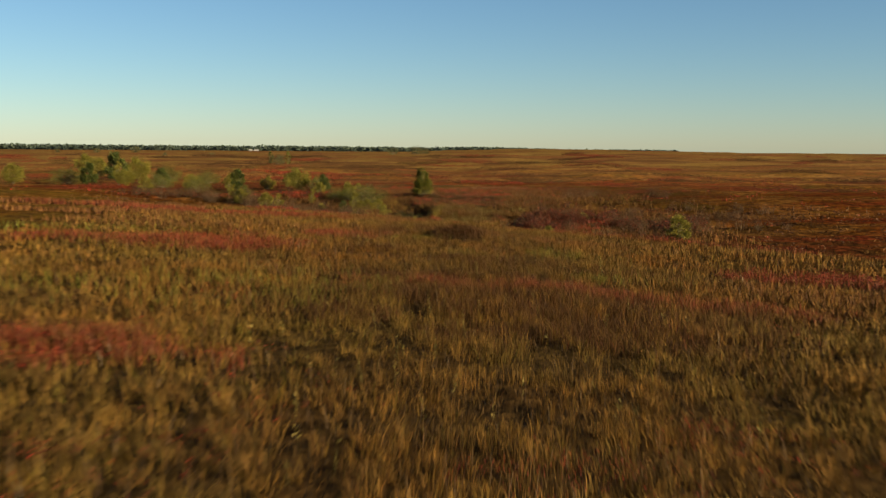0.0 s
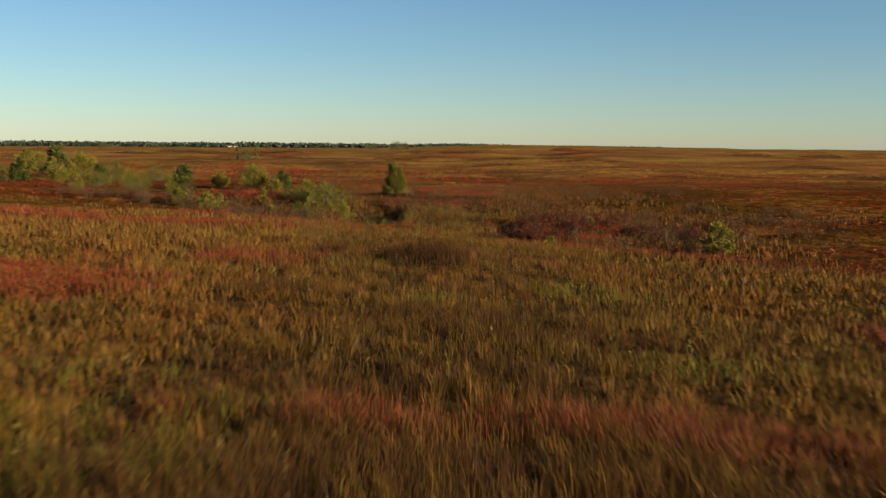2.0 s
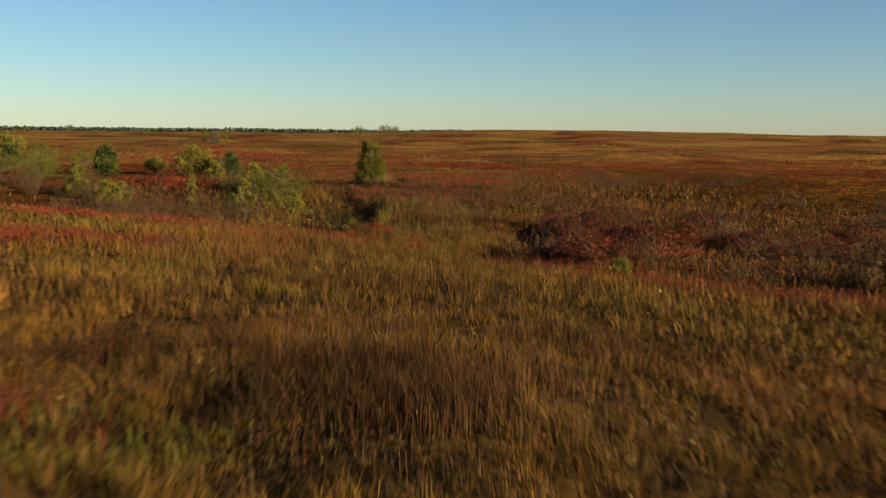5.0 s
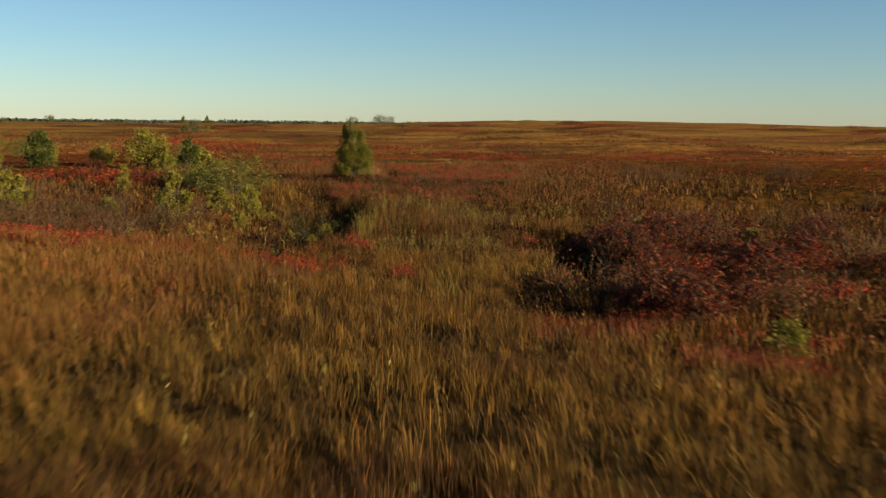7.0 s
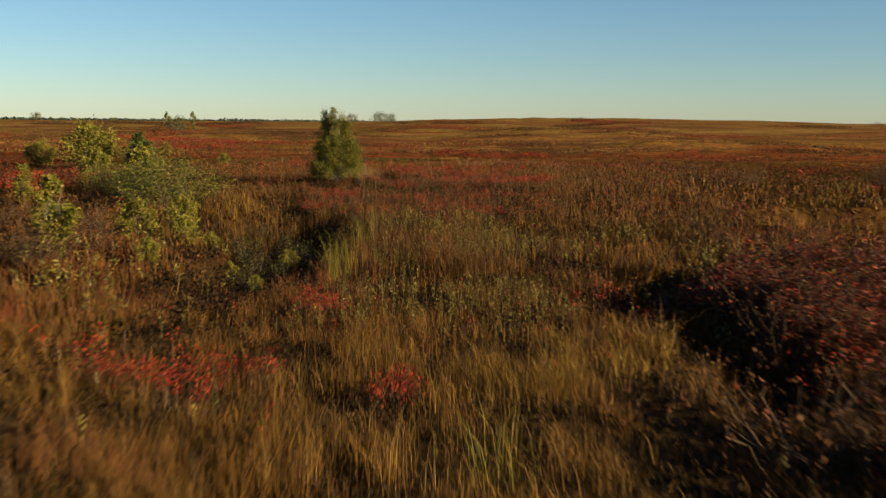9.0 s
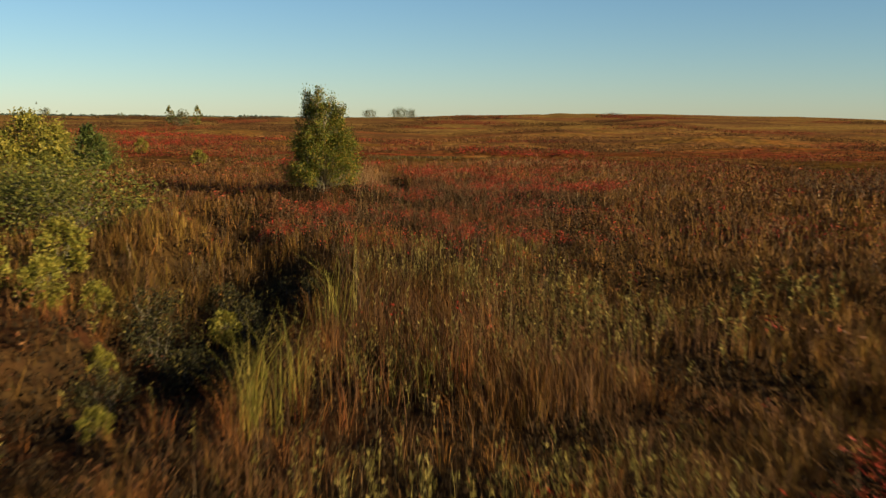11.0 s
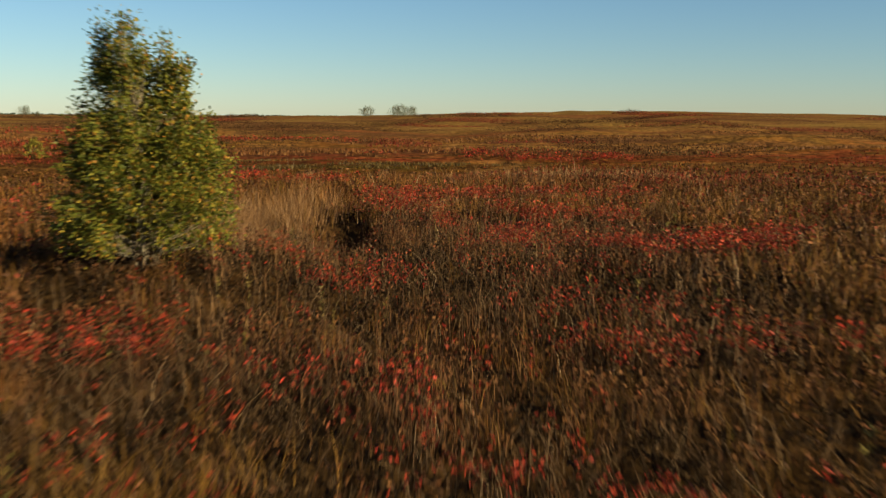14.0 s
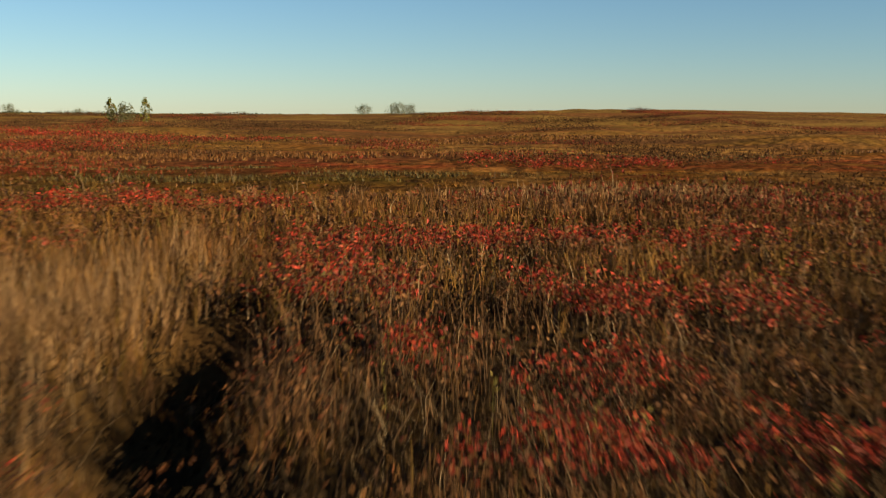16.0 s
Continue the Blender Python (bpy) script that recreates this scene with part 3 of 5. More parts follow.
def build_grass():
    rng = np.random.RandomState(3)
    x, y, f = spots(10.5, rng)
    hole = spot_mask(x, y, HOLE)
    red = spot_mask(x, y, RED_PATCHES)
    gap = sm(0.6 * wave(x, y, 0.7, 31) + 0.4 * wave(x, y, 2.1, 32), 0.24, 0.46)
    thicket = sm(y, 130, 138) * (1 - sm(y, 158, 168)) * (1 - sm(np.abs(x - 4), 14, 22)) * (x > -1.2 - 4 * sm(y, 148, 140))
    keep = rng.rand(len(x)) < (1 - hole) * (1 - 0.8 * red) * (1 - 0.75 * thicket) * (1 - 0.92 * spot_mask(x, y, BARE)) * (1 - 0.9 * hollow(x, y)) * np.where(f < 1.3, 0.95, 1.0) * np.where(f > 6, 0.6, 1.0) * (1 - 0.5 * sm(f, 8, 11)) * (0.3 + 0.7 * gap)
    x, y, f = x[keep], y[keep], f[keep]
    tall = canopy(x, y) * rng.uniform(0.7, 1.25, len(x))
    k = 21
    n = len(x) * k
    X, Y, F, H = (np.repeat(a, k) for a in (x, y, f, tall))
    ang = rng.uniform(0, 2 * math.pi, n)
    rad = np.minimum(np.abs(rng.normal(size=n)), 2.2) * 0.185 * F ** 0.6
    X, Y = X + np.cos(ang) * rad, Y + np.sin(ang) * rad
    H = H * rng.uniform(0.55, 1.15, n) * (1.08 - 0.35 * np.minimum(rad / (0.36 * F ** 0.6), 1))
    turn = ang + rng.normal(size=n) * 0.5
    lean = H * np.abs(rng.normal(size=n)) * 0.2 + 0.55 * rad / F ** 0.3
    curl = H * rng.uniform(0.05, 0.42, n)
    width = 0.0095 * F ** 0.85 * rng.uniform(0.6, 1.35, n)
    Z = terrain(X, Y)
    a, b = F < 2.0, F >= 2.0
    near = blades(X[a], Y[a], Z[a], H[a], width[a], lean[a], turn[a], curl[a])
    far = spikes(X[b], Y[b], Z[b], H[b] * (1 - 0.65 * sm(F[b], 3, 9)) * (1 - 0.45 * sm(Y[b], 160, 185)), width[b] * (1.4 - 0.4 * sm(F[b], 3, 9)), lean[b] + curl[b] * 0.6, turn[b])
    ob = piece("prairie_grass", joined([near, far]), M_GRASS)
    # grass away from the flight line and out on the plain: slim single tufts
    gx, gy, gf = spots(170, rng, 60.0)
    keep = (gf > 2.0) & (gf < 9) & (gy < 168) & (rng.rand(len(gx)) < (1 - 0.8 * spot_mask(gx, gy, BARE)) * (1 - 0.6 * hollow(gx, gy)))
    gx, gy, gf = gx[keep], gy[keep], gf[keep]
    m = len(gx)
    gh = canopy(gx, gy) * rng.uniform(0.5, 1.15, m) * (1 - 0.45 * sm(gf, 6, 14))
    loose = spikes(gx, gy, terrain(gx, gy), gh, 0.02 * gf ** 0.8, gh * rng.uniform(0.1, 0.8, m), rng.uniform(0, 2 * math.pi, m))
    tagged(piece("meadow_grass", loose, M_GRASS), "loose dry grass covering the slopes and plain", "grass", kind="stuff")
    # low thatch between the tussocks, its brown darkened to paint their shadows
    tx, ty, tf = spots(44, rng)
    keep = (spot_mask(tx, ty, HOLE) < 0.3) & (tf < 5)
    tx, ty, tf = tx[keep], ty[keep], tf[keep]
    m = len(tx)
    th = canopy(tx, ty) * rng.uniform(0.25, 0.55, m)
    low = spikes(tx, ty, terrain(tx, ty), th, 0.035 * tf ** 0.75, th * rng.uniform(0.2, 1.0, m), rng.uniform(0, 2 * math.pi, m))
    tagged(piece("shade_thatch", low, M_SHADETHATCH), "low thatch of fallen grass, coloured dark for shade between tussocks", "grass", kind="stuff")
    tagged(ob, "dense tussocky gold and olive autumn prairie grass", "grass", kind="stuff")


def patch_grass(name, label, patches, mat, near, seed, tall=1.0):
    """Grass of one colour in drifts of its own."""
    rng = np.random.RandomState(seed)
    x, y, f = spots(near, rng)
    near_one = np.zeros(len(x), bool)
    for cx, cy, rx, ry in patches:
        near_one |= (np.abs(x - cx) < 2.1 * rx) & (np.abs(y - cy) < 2.1 * ry)
    x, y, f = x[near_one], y[near_one], f[near_one]
    keep = (rng.rand(len(x)) < spot_mask(x, y, patches) * (1 - 0.85 * spot_mask(x, y, BARE)) * (1 - 0.9 * hollow(x, y))) & (spot_mask(x, y, HOLE) < 0.25)
    x, y, f = x[keep], y[keep], f[keep]
    n = len(x)
    out = sm(y, 162, 195)
    h = canopy(x, y) * rng.uniform(0.6, 1.2, n) * tall * (1 - 0.55 * out)
    z, w, turn = terrain(x, y), 0.013 * f ** 0.8 * (1 + 0.6 * out), rng.uniform(0, 2 * math.pi, n)
    a, b = f < 1.7, f >= 1.7
    near = blades(x[a], y[a], z[a], h[a], w[a] * 0.85, h[a] * np.abs(rng.normal(size=a.sum())) * 0.3, turn[a], h[a] * rng.uniform(0.05, 0.5, a.sum()))
    far = spikes(x[b], y[b], z[b], h[b], w[b] * 1.15, h[b] * rng.uniform(0, 0.7, b.sum()), turn[b])
    tagged(piece(name, joined([near, far]), mat), label, "grass", kind="stuff")


def build_drifts():
    patch_grass("green_grass", "still green grass in drifts among dry grass",
                [(-8.5, 34.5, 7, 4.5), (9, 43, 3, 1.5), (-26, 60, 9, 4), (1.2, 52, 1.2, 1.6), (7.5, 56, 3, 2), (-2, 62, 2, 1.5), (1.4, 118.4, 0.9, 1.0), (-0.5, 122.0, 0.5, 1.2), (2.8, 99.6, 0.8, 1.0), (-9.4, 127.5, 1.4, 1.6), (4.8, 131.6, 2.2, 0.9), ], M_GREENGRASS, 110, 61)
    patch_grass("olive_growth", "dull olive low growth in long patches on the plain", [(-10, 183, 7, 2.0), (0, 186, 7, 1.6), (-14, 194, 9, 2.5), (14, 208, 10, 2.5), (20, 178, 8, 1.6)], M_OCHRE, 260, 70, 0.7)
    patch_grass("rust_grass", "rust-orange dry grass in broad drifts",
                [(-24, 84, 14, 6), (-36, 98, 14, 6), (-16, 70, 12, 4), (-5, 88, 5, 3), (6, 35.5, 7, 1.4), (-9.5, 24, 4, 2.6), (-17, 54, 7.5, 3.5), (16.7, 41.5, 5, 2.4), (9, 66, 5, 2), (-12.5, 111, 6, 2.5), (-5.5, 137, 2.5, 2), (-9, 103, 6, 3.5), (-6, 97, 5, 3), (-14, 106, 5, 2.5), (6, 168, 14, 4), (-22, 205, 26, 7), (34, 215, 26, 5), (66, 291, 34, 7), (-45, 235, 26, 9), (10, 250, 24, 7)], M_RUSTGRASS, 240, 62, 1.1)
    patch_grass("gold_grass", "bright golden tall grass in low sun",
                [(2.5, 106, 3.2, 4.5), (3.5, 99, 3.5, 3), (6.2, 106.2, 1.6, 1.6), (-1, 133.5, 3, 1.4), (-6.9, 134.2, 1.9, 1.7), (-9.5, 132.5, 2.4, 1.6), (-0.8, 117.0, 0.7, 1.2)], M_GOLDGRASS, 190, 63, 1.3)
    patch_grass("bank_grass", "bright golden short grass on the sunlit bank", [(-6.7, 134.0, 1.5, 1.3), (-8.6, 134.6, 1.6, 1.2), (5.8, 106.0, 1.3, 1.0), (3.8, 104.4, 0.9, 0.7)], M_BANK, 420, 71, 0.95)


def build_red_growth():
    patch_grass("red_growth", "low rust-red foliage in broad drifts on the knoll",
                [(-9.5, 22.8, 4.2, 2.4), (-17, 54, 7.5, 3.2), (-11, 51, 3.5, 2.6), (20.0, 50, 5.0, 2.6), (-8.0, 62.0, 4.5, 1.6), (6, 36, 7, 1.2), (-20, 88, 9, 2.5), (-17.0, 104, 6.0, 1.6), (-32, 96, 10, 3.5), (24, 73.5, 4, 1.3), (19.5, 77.4, 3.0, 1.2), (14.9, 81.4, 2.6, 1.2), (11.6, 84.2, 2.2, 1.2), (8.2, 88.0, 2.0, 1.1), (5.8, 90.4, 1.6, 1.0), (-11, 108, 3.0, 1.2)], M_REDGRASS, 420, 68, 1.2)


def build_plume_grass():
    patch_grass("plume_grass", "tall bright yellow-green grass in plumes in the gully", [(-0.5, 122.2, 0.55, 1.1), (-0.7, 116.6, 0.5, 0.9), (2.8, 99.8, 0.5, 0.6)], M_PLUME, 420, 69, 1.9)


def build_brown_growth():
    patch_grass("straw_grass", "pale tan feathery grass beside the poplar", [(-2.6, 150.2, 1.5, 4.0), (-3.2, 155, 2.0, 3.4), (-2.2, 147.4, 1.4, 1.6), (8, 176, 8, 2.4), (-0.8, 140.5, 0.7, 1.6)], M_STRAWGRASS, 330, 67, 1.25)
    patch_grass("dull_growth", "dark brown low growth between tussocks on the slope", [(4, 33, 9, 3.6), (-2.5, 39, 5, 1.4), (7, 28, 5, 3), (-3, 29, 2.5, 1.2), (9, 45, 5, 1.6), (2, 47, 4, 1.6), (-4, 52, 3, 1.2), (6, 70, 4, 1.6), (-6, 75, 4, 1.4), (0, 78, 4, 1.2), (4, 85, 3, 1.2)], M_DULL, 230, 65, 1.0)
    patch_grass("brown_stems", "dense brown stems of dying shrubs and weeds", [(0, 148, 26, 17), (14, 104, 14, 9), (-18, 130, 26, 12), (30, 128, 22, 10), (4, 120, 12, 6), (2.6, 64.2, 2.6, 2.6), (-4.5, 64, 4.5, 1.0), (3, 56, 1.5, 1)], M_BROWNSTEM, 80, 64, 1.0)


def build_weed_clumps():
    # the long second patch is dark weeds laid out as the clump's shadow
    patch_grass("weed_clump_stems", "tall dark brown dead weeds on the knoll, in clumps and a shadow strip", [(0.8, 62.6, 1.4, 1.6), (-3.8, 66.2, 3.0, 0.5), (-6, 47, 0.8, 0.6), (4.1, 54.9, 0.6, 0.5), (-5.3, 56.2, 0.8, 0.6)], M_DULL, 420, 66, 1.75)


def build_red_leaves():
    """Low red sumac growing as a carpet: leaves on short bare stems."""
    rng = np.random.RandomState(5)
    x, y, f = spots(34, rng)
    red = spot_mask(x, y, RED_PATCHES)
    drift = sm(wave(x, y, 14, 41) * 0.65 + wave(x, y, 3, 42) * 0.35, 0.58, 0.72) * 0.22 * (f < 3) * (1 - 0.95 * sm(y, 92, 98) * (1 - sm(y, 128, 132)))
    zone = sm(y, 130, 140) * (1 - sm(y, 162, 176)) * sm(wave(x, y, 1.1, 43), 0.55, 0.75) * 0.05 * (1 - tan_grass(x, y))
    red = red * np.where((y > 128) & (y < 175), 0.5 + 0.5 * sm(wave(x, y, 0.7, 44), 0.35, 0.6), 1.0)
    keep = (rng.rand(len(x)) < np.clip(np.maximum(np.maximum(red, drift), zone), 0, 1)) & (spot_mask(x, y, HOLE) < 0.4)
    x, y, f = x[keep], y[keep], f[keep]
    k = 15
    n = len(x) * k
    top = canopy(x, y) * rng.uniform(0.8, 1.35, len(x))
    X, Y, F, T = (np.repeat(a, k) for a in (x, y, f, top))
    X = X + rng.normal(size=n) * 0.07 * F ** 0.8
    Y = Y + rng.normal(size=n) * 0.07 * F ** 0.8
    Z = terrain(X, Y) + T * rng.uniform(0.62, 1.05, n)
    along = np.stack([rng.normal(size=n), rng.normal(size=n), rng.normal(size=n) * 0.6 - 0.25], -1)
    size = 0.064 * F ** 0.52 * rng.uniform(0.6, 1.3, n)
    P = np.stack([X, Y, Z], -1)
    size = size * np.where(Y < 97, 0.62, 1.0)
    hill = rng.rand(n) < np.where(Y < 82, 0.9, np.where(Y < 96, 0.55, 0.22))
    ob = piece("sumac_leaves", kites(P[~hill], along[~hill], size[~hill], rng, 0.42), M_RED)
    tagged(ob, "scarlet and crimson autumn sumac leaves among the grass", "sumac", kind="stuff")
    ob = piece("crimson_leaves", kites(P[hill], along[hill], size[hill] * 0.95, rng, 0.42), M_CRIMSON)
    tagged(ob, "dark crimson low leaves carpeting the knoll and the sumac", "leaves", kind="stuff")
    # the bare stems that carry them
    near = f < 3.0
    xs, ys, fs, ts = x[near], y[near], f[near], top[near]
    n = len(xs)
    ang = rng.uniform(0, 2 * math.pi, n)
    stems = blades(xs, ys, terrain(xs, ys), ts * 0.98, 0.009 * fs, ts * 0.22, ang, ts * 0.08)
    tagged(piece("sumac_stems", stems, M_STEM), "thin bare grey-brown sumac stems", "stems", kind="stuff")


def build_withered():
    """Withered rust and brown leaves that still hang on the low shrubs."""
    rng = np.random.RandomState(25)
    x, y, f = spots(21, rng, 90.0)
    thicket = sm(y, 129, 137) * (1 - sm(y, 160, 182)) * (1 - sm(np.abs(x - 2), 16, 30))
    gully = 0.35 * sm(y + 0.9 * x, 96, 108) * (1 - sm(y, 122, 132)) * sm(wave(x, y, 2.5, 58), 0.4, 0.6)
    tan = tan_grass(x, y)
    keep = (rng.rand(len(x)) < np.maximum(thicket * (1 - tan), gully) * (1 - 0.8 * spot_mask(x, y, BARE)) * (1 - 0.85 * hollow(x, y)) * (0.35 + 0.65 * sm(wave(x, y, 0.8, 57), 0.3, 0.55))) & (spot_mask(x, y, HOLE) < 0.25)
    x, y, f = x[keep], y[keep], f[keep]
    k = 10
    n = len(x) * k
    top = canopy(x, y) * rng.uniform(0.7, 1.3, len(x))
    X, Y, F, T = (np.repeat(a, k) for a in (x, y, f, top))
    X, Y = X + rng.normal(size=n) * 0.09 * F ** 0.7, Y + rng.normal(size=n) * 0.09 * F ** 0.7
    P = np.stack([X, Y, terrain(X, Y) + T * rng.uniform(0.45, 1.02, n)], -1)
    along = np.stack([rng.normal(size=n), rng.normal(size=n), rng.normal(size=n) * 0.5 - 0.5], -1)
    ob = piece("withered_leaves", kites(P, along, 0.062 * F ** 0.65 * rng.uniform(0.6, 1.3, n), rng, 0.45), M_WITHERED)
    tagged(ob, "withered rust and brown leaves hanging on low shrubs", "leaves", kind="stuff")


def build_undergrowth():
    """Dead undergrowth in the gaps, coloured near black to stand in for shade."""
    rng = np.random.RandomState(26)
    x, y, f = spots(30, rng, 40.0)
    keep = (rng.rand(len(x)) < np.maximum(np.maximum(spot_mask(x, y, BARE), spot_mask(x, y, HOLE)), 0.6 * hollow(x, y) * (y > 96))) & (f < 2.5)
    x, y, f = x[keep], y[keep], f[keep]
    k = 6
    n = len(x) * k
    X, Y, F = (np.repeat(a, k) for a in (x, y, f))
    X, Y = X + rng.normal(size=n) * 0.08, Y + rng.normal(size=n) * 0.08
    P = np.stack([X, Y, terrain(X, Y) + rng.uniform(0.02, 0.34, n)], -1)
    along = rng.normal(size=(n, 3))
    ob = piece("gap_shade_undergrowth", kites(P, along, 0.085 * F ** 0.7 * rng.uniform(0.6, 1.3, n), rng, 0.4), M_GAPSHADE)
    tagged(ob, "near-black undergrowth leaves standing in for shade between bare stems", "undergrowth", kind="stuff")


def build_dry_stems():
    """Pale dead stalks that stand above the grass."""
    rng = np.random.RandomState(8)
    x, y, f = spots(9, rng, 60.0)
    zone = 0.25 + 0.75 * sm(y, 120, 136) * (1 - sm(y, 158, 175))
    keep = (rng.rand(len(x)) < zone * sm(wave(x, y, 3, 51), 0.3, 0.6)) & (spot_mask(x, y, HOLE) < 0.3) & (f < 6)
    x, y, f = x[keep], y[keep], f[keep]
    n = len(x)
    h = canopy(x, y) * rng.uniform(0.9, 1.6, n)
    ang = rng.uniform(0, 2 * math.pi, n)
    ob = piece("dry_stalks", blades(x, y, terrain(x, y), h, 0.007 * f, h * rng.uniform(0, 0.4, n), ang, h * rng.uniform(0, 0.3, n)), M_STEM)
    tagged(ob, "pale dead stalks standing above the grass", "stalks", kind="stuff")


def build_bare_stems():
    """Crooked pale sumac stems standing bare over dark gaps."""
    rng = np.random.RandomState(18)
    x, y, f = spots(24, rng, 40.0)
    zone = sm(y, 128, 136) * (1 - sm(y, 155, 168)) * sm(wave(x, y, 2.0, 55), 0.25, 0.5)
    keep = (rng.rand(len(x)) < zone) & (spot_mask(x, y, HOLE) < 0.3) & (f < 4)
    x, y, f = x[keep], y[keep], f[keep]
    n = len(x)
    h = rng.uniform(0.35, 0.8, n)
    face = rng.uniform(0, math.pi, n)
    w = 0.0042 * f ** 0.8 * rng.uniform(0.7, 1.4, n)
    side = np.stack([np.cos(face) * w, np.sin(face) * w, np.zeros(n)], -1)
    p = np.stack([x, y, terrain(x, y) - 0.05], -1)
    lean = np.stack([rng.normal(size=n) * 0.16, rng.normal(size=n) * 0.16, np.ones(n)], -1)
    v = np.empty((n, 8, 3))
    for i in range(4):
        v[:, 2 * i], v[:, 2 * i + 1] = p - side * (1 - 0.2 * i), p + side * (1 - 0.2 * i)
        kink = np.stack([rng.normal(size=n), rng.normal(size=n), np.zeros(n)], -1) * 0.3
        p = p + (lean + kink * (1 + i)) * (h / 3)[:, None]
    tri = np.array([[0, 1, 3], [0, 3, 2], [2, 3, 5], [2, 5, 4], [4, 5, 7], [4, 7, 6]])
    ob = piece("crooked_stems", (v.reshape(-1, 3), (np.arange(n)[:, None, None] * 8 + tri).reshape(-1, 3)), M_STEM)
    tagged(ob, "crooked pale bare sumac stems", "stems", kind="stuff")


def build_weeds():
    """Leafy yellow-green weeds in the gully."""
    rng = np.random.RandomState(9)
    x, y, f = spots(16, rng, 60.0)
    s = y + 0.9 * x
    zone = sm(y, 106, 114) * (1 - sm(y, 122, 130)) * (1 - 0.5 * (x < -2.5)) * sm(wave(x, y, 3, 61), 0.35, 0.6) * (1 - 0.7 * spot_mask(x, y, BARE)) + 0.012 * (f < 2)
    keep = (rng.rand(len(x)) < zone) & (f < 4) & (spot_mask(x, y, HOLE) < 0.2)
    x, y, f = x[keep], y[keep], f[keep]
    n, k = len(x), 12
    h = rng.uniform(0.45, 0.95, n)
    base = terrain(x, y)
    ang = rng.uniform(0, 2 * math.pi, n)
    lean = h * rng.uniform(0, 0.25, n)
    X, Y, B, H, A, L, F = (np.repeat(a, k) for a in (x, y, base, h, ang, lean, f))
    t = rng.uniform(0.35, 1.0, n * k)
    p = np.stack([X + np.cos(A) * L * t, Y + np.sin(A) * L * t, B + H * t], -1)
    along = np.stack([rng.normal(size=n * k), rng.normal(size=n * k), rng.uniform(0.2, 1.4, n * k)], -1)
    leaves = kites(p, along, 0.075 * F ** 0.8 * rng.uniform(0.6, 1.2, n * k), rng, 0.36)
    stems = blades(x, y, base, h, 0.007 * f, lean, ang, lean * 0.1)
    ob = piece("gully_weeds", joined([leaves, stems]), M_WEED)
    tagged(ob, "leafy yellow-green weeds with pale seed heads", "weeds", kind="stuff")


def build_pale_weeds():
    """Upright weeds in the gully's floor, with pale yellow leaves held close along the stalk."""
    rng = np.random.RandomState(29)
    patches = [(2.2, 126.5, 2.6, 4.2), (-0.2, 127.6, 1.0, 1.2), (4.6, 124.6, 1.2, 1.6), (1.2, 121.0, 1.4, 2.0), (-3.0, 129.0, 0.9, 0.8), (0.4, 123.0, 0.7, 1.2)]
    n = 3600
    x, y = rng.uniform(-4.5, 6.5, n), rng.uniform(117, 132, n)
    keep = rng.rand(n) < spot_mask(x, y, patches) * (0.08 + 0.75 * sm(wave(x, y, 0.8, 66), 0.42, 0.65))
    x, y = x[keep], y[keep]
    n, k = len(x), 9
    h, base, ang = rng.uniform(0.7, 1.2, n), terrain(x, y), rng.uniform(0, 2 * math.pi, n)
    lean = h * rng.uniform(0, 0.22, n)
    X, Y, B, H, A, L = (np.repeat(a, k) for a in (x, y, base, h, ang, lean))
    t = rng.uniform(0.5, 1.0, n * k)
    p = np.stack([X + np.cos(A) * L * t, Y + np.sin(A) * L * t, B + H * t], -1)
    along = np.stack([rng.normal(size=n * k) * 0.45, rng.normal(size=n * k) * 0.45, rng.uniform(0.6, 1.4, n * k)], -1)
    leaves = kites(p, along, 0.085 * rng.uniform(0.6, 1.3, n * k), rng, 0.3)
    ob = piece("pale_weeds", joined([leaves, blades(x, y, base, h, np.full(n, 0.008), lean, ang, lean * 0.1)]), M_PALEWEED)
    tagged(ob, "upright weeds with pale yellow leaves along the stalks", "weeds", kind="stuff")


# ---- trees and shrubs ----
def profile(u, shape):
    if shape == "egg":
        return np.interp(u, [0, 0.12, 0.3, 0.55, 0.8, 1.0], [0.62, 0.95, 1.0, 0.84, 0.66, 0.34])
    if shape == "column":
        return np.interp(u, [0, 0.2, 0.6, 1.0], [0.5, 0.8, 1.0, 0.35])
    return np.interp(u, [0, 0.3, 0.7, 1.0], [0.6, 1.0, 0.9, 0.3])


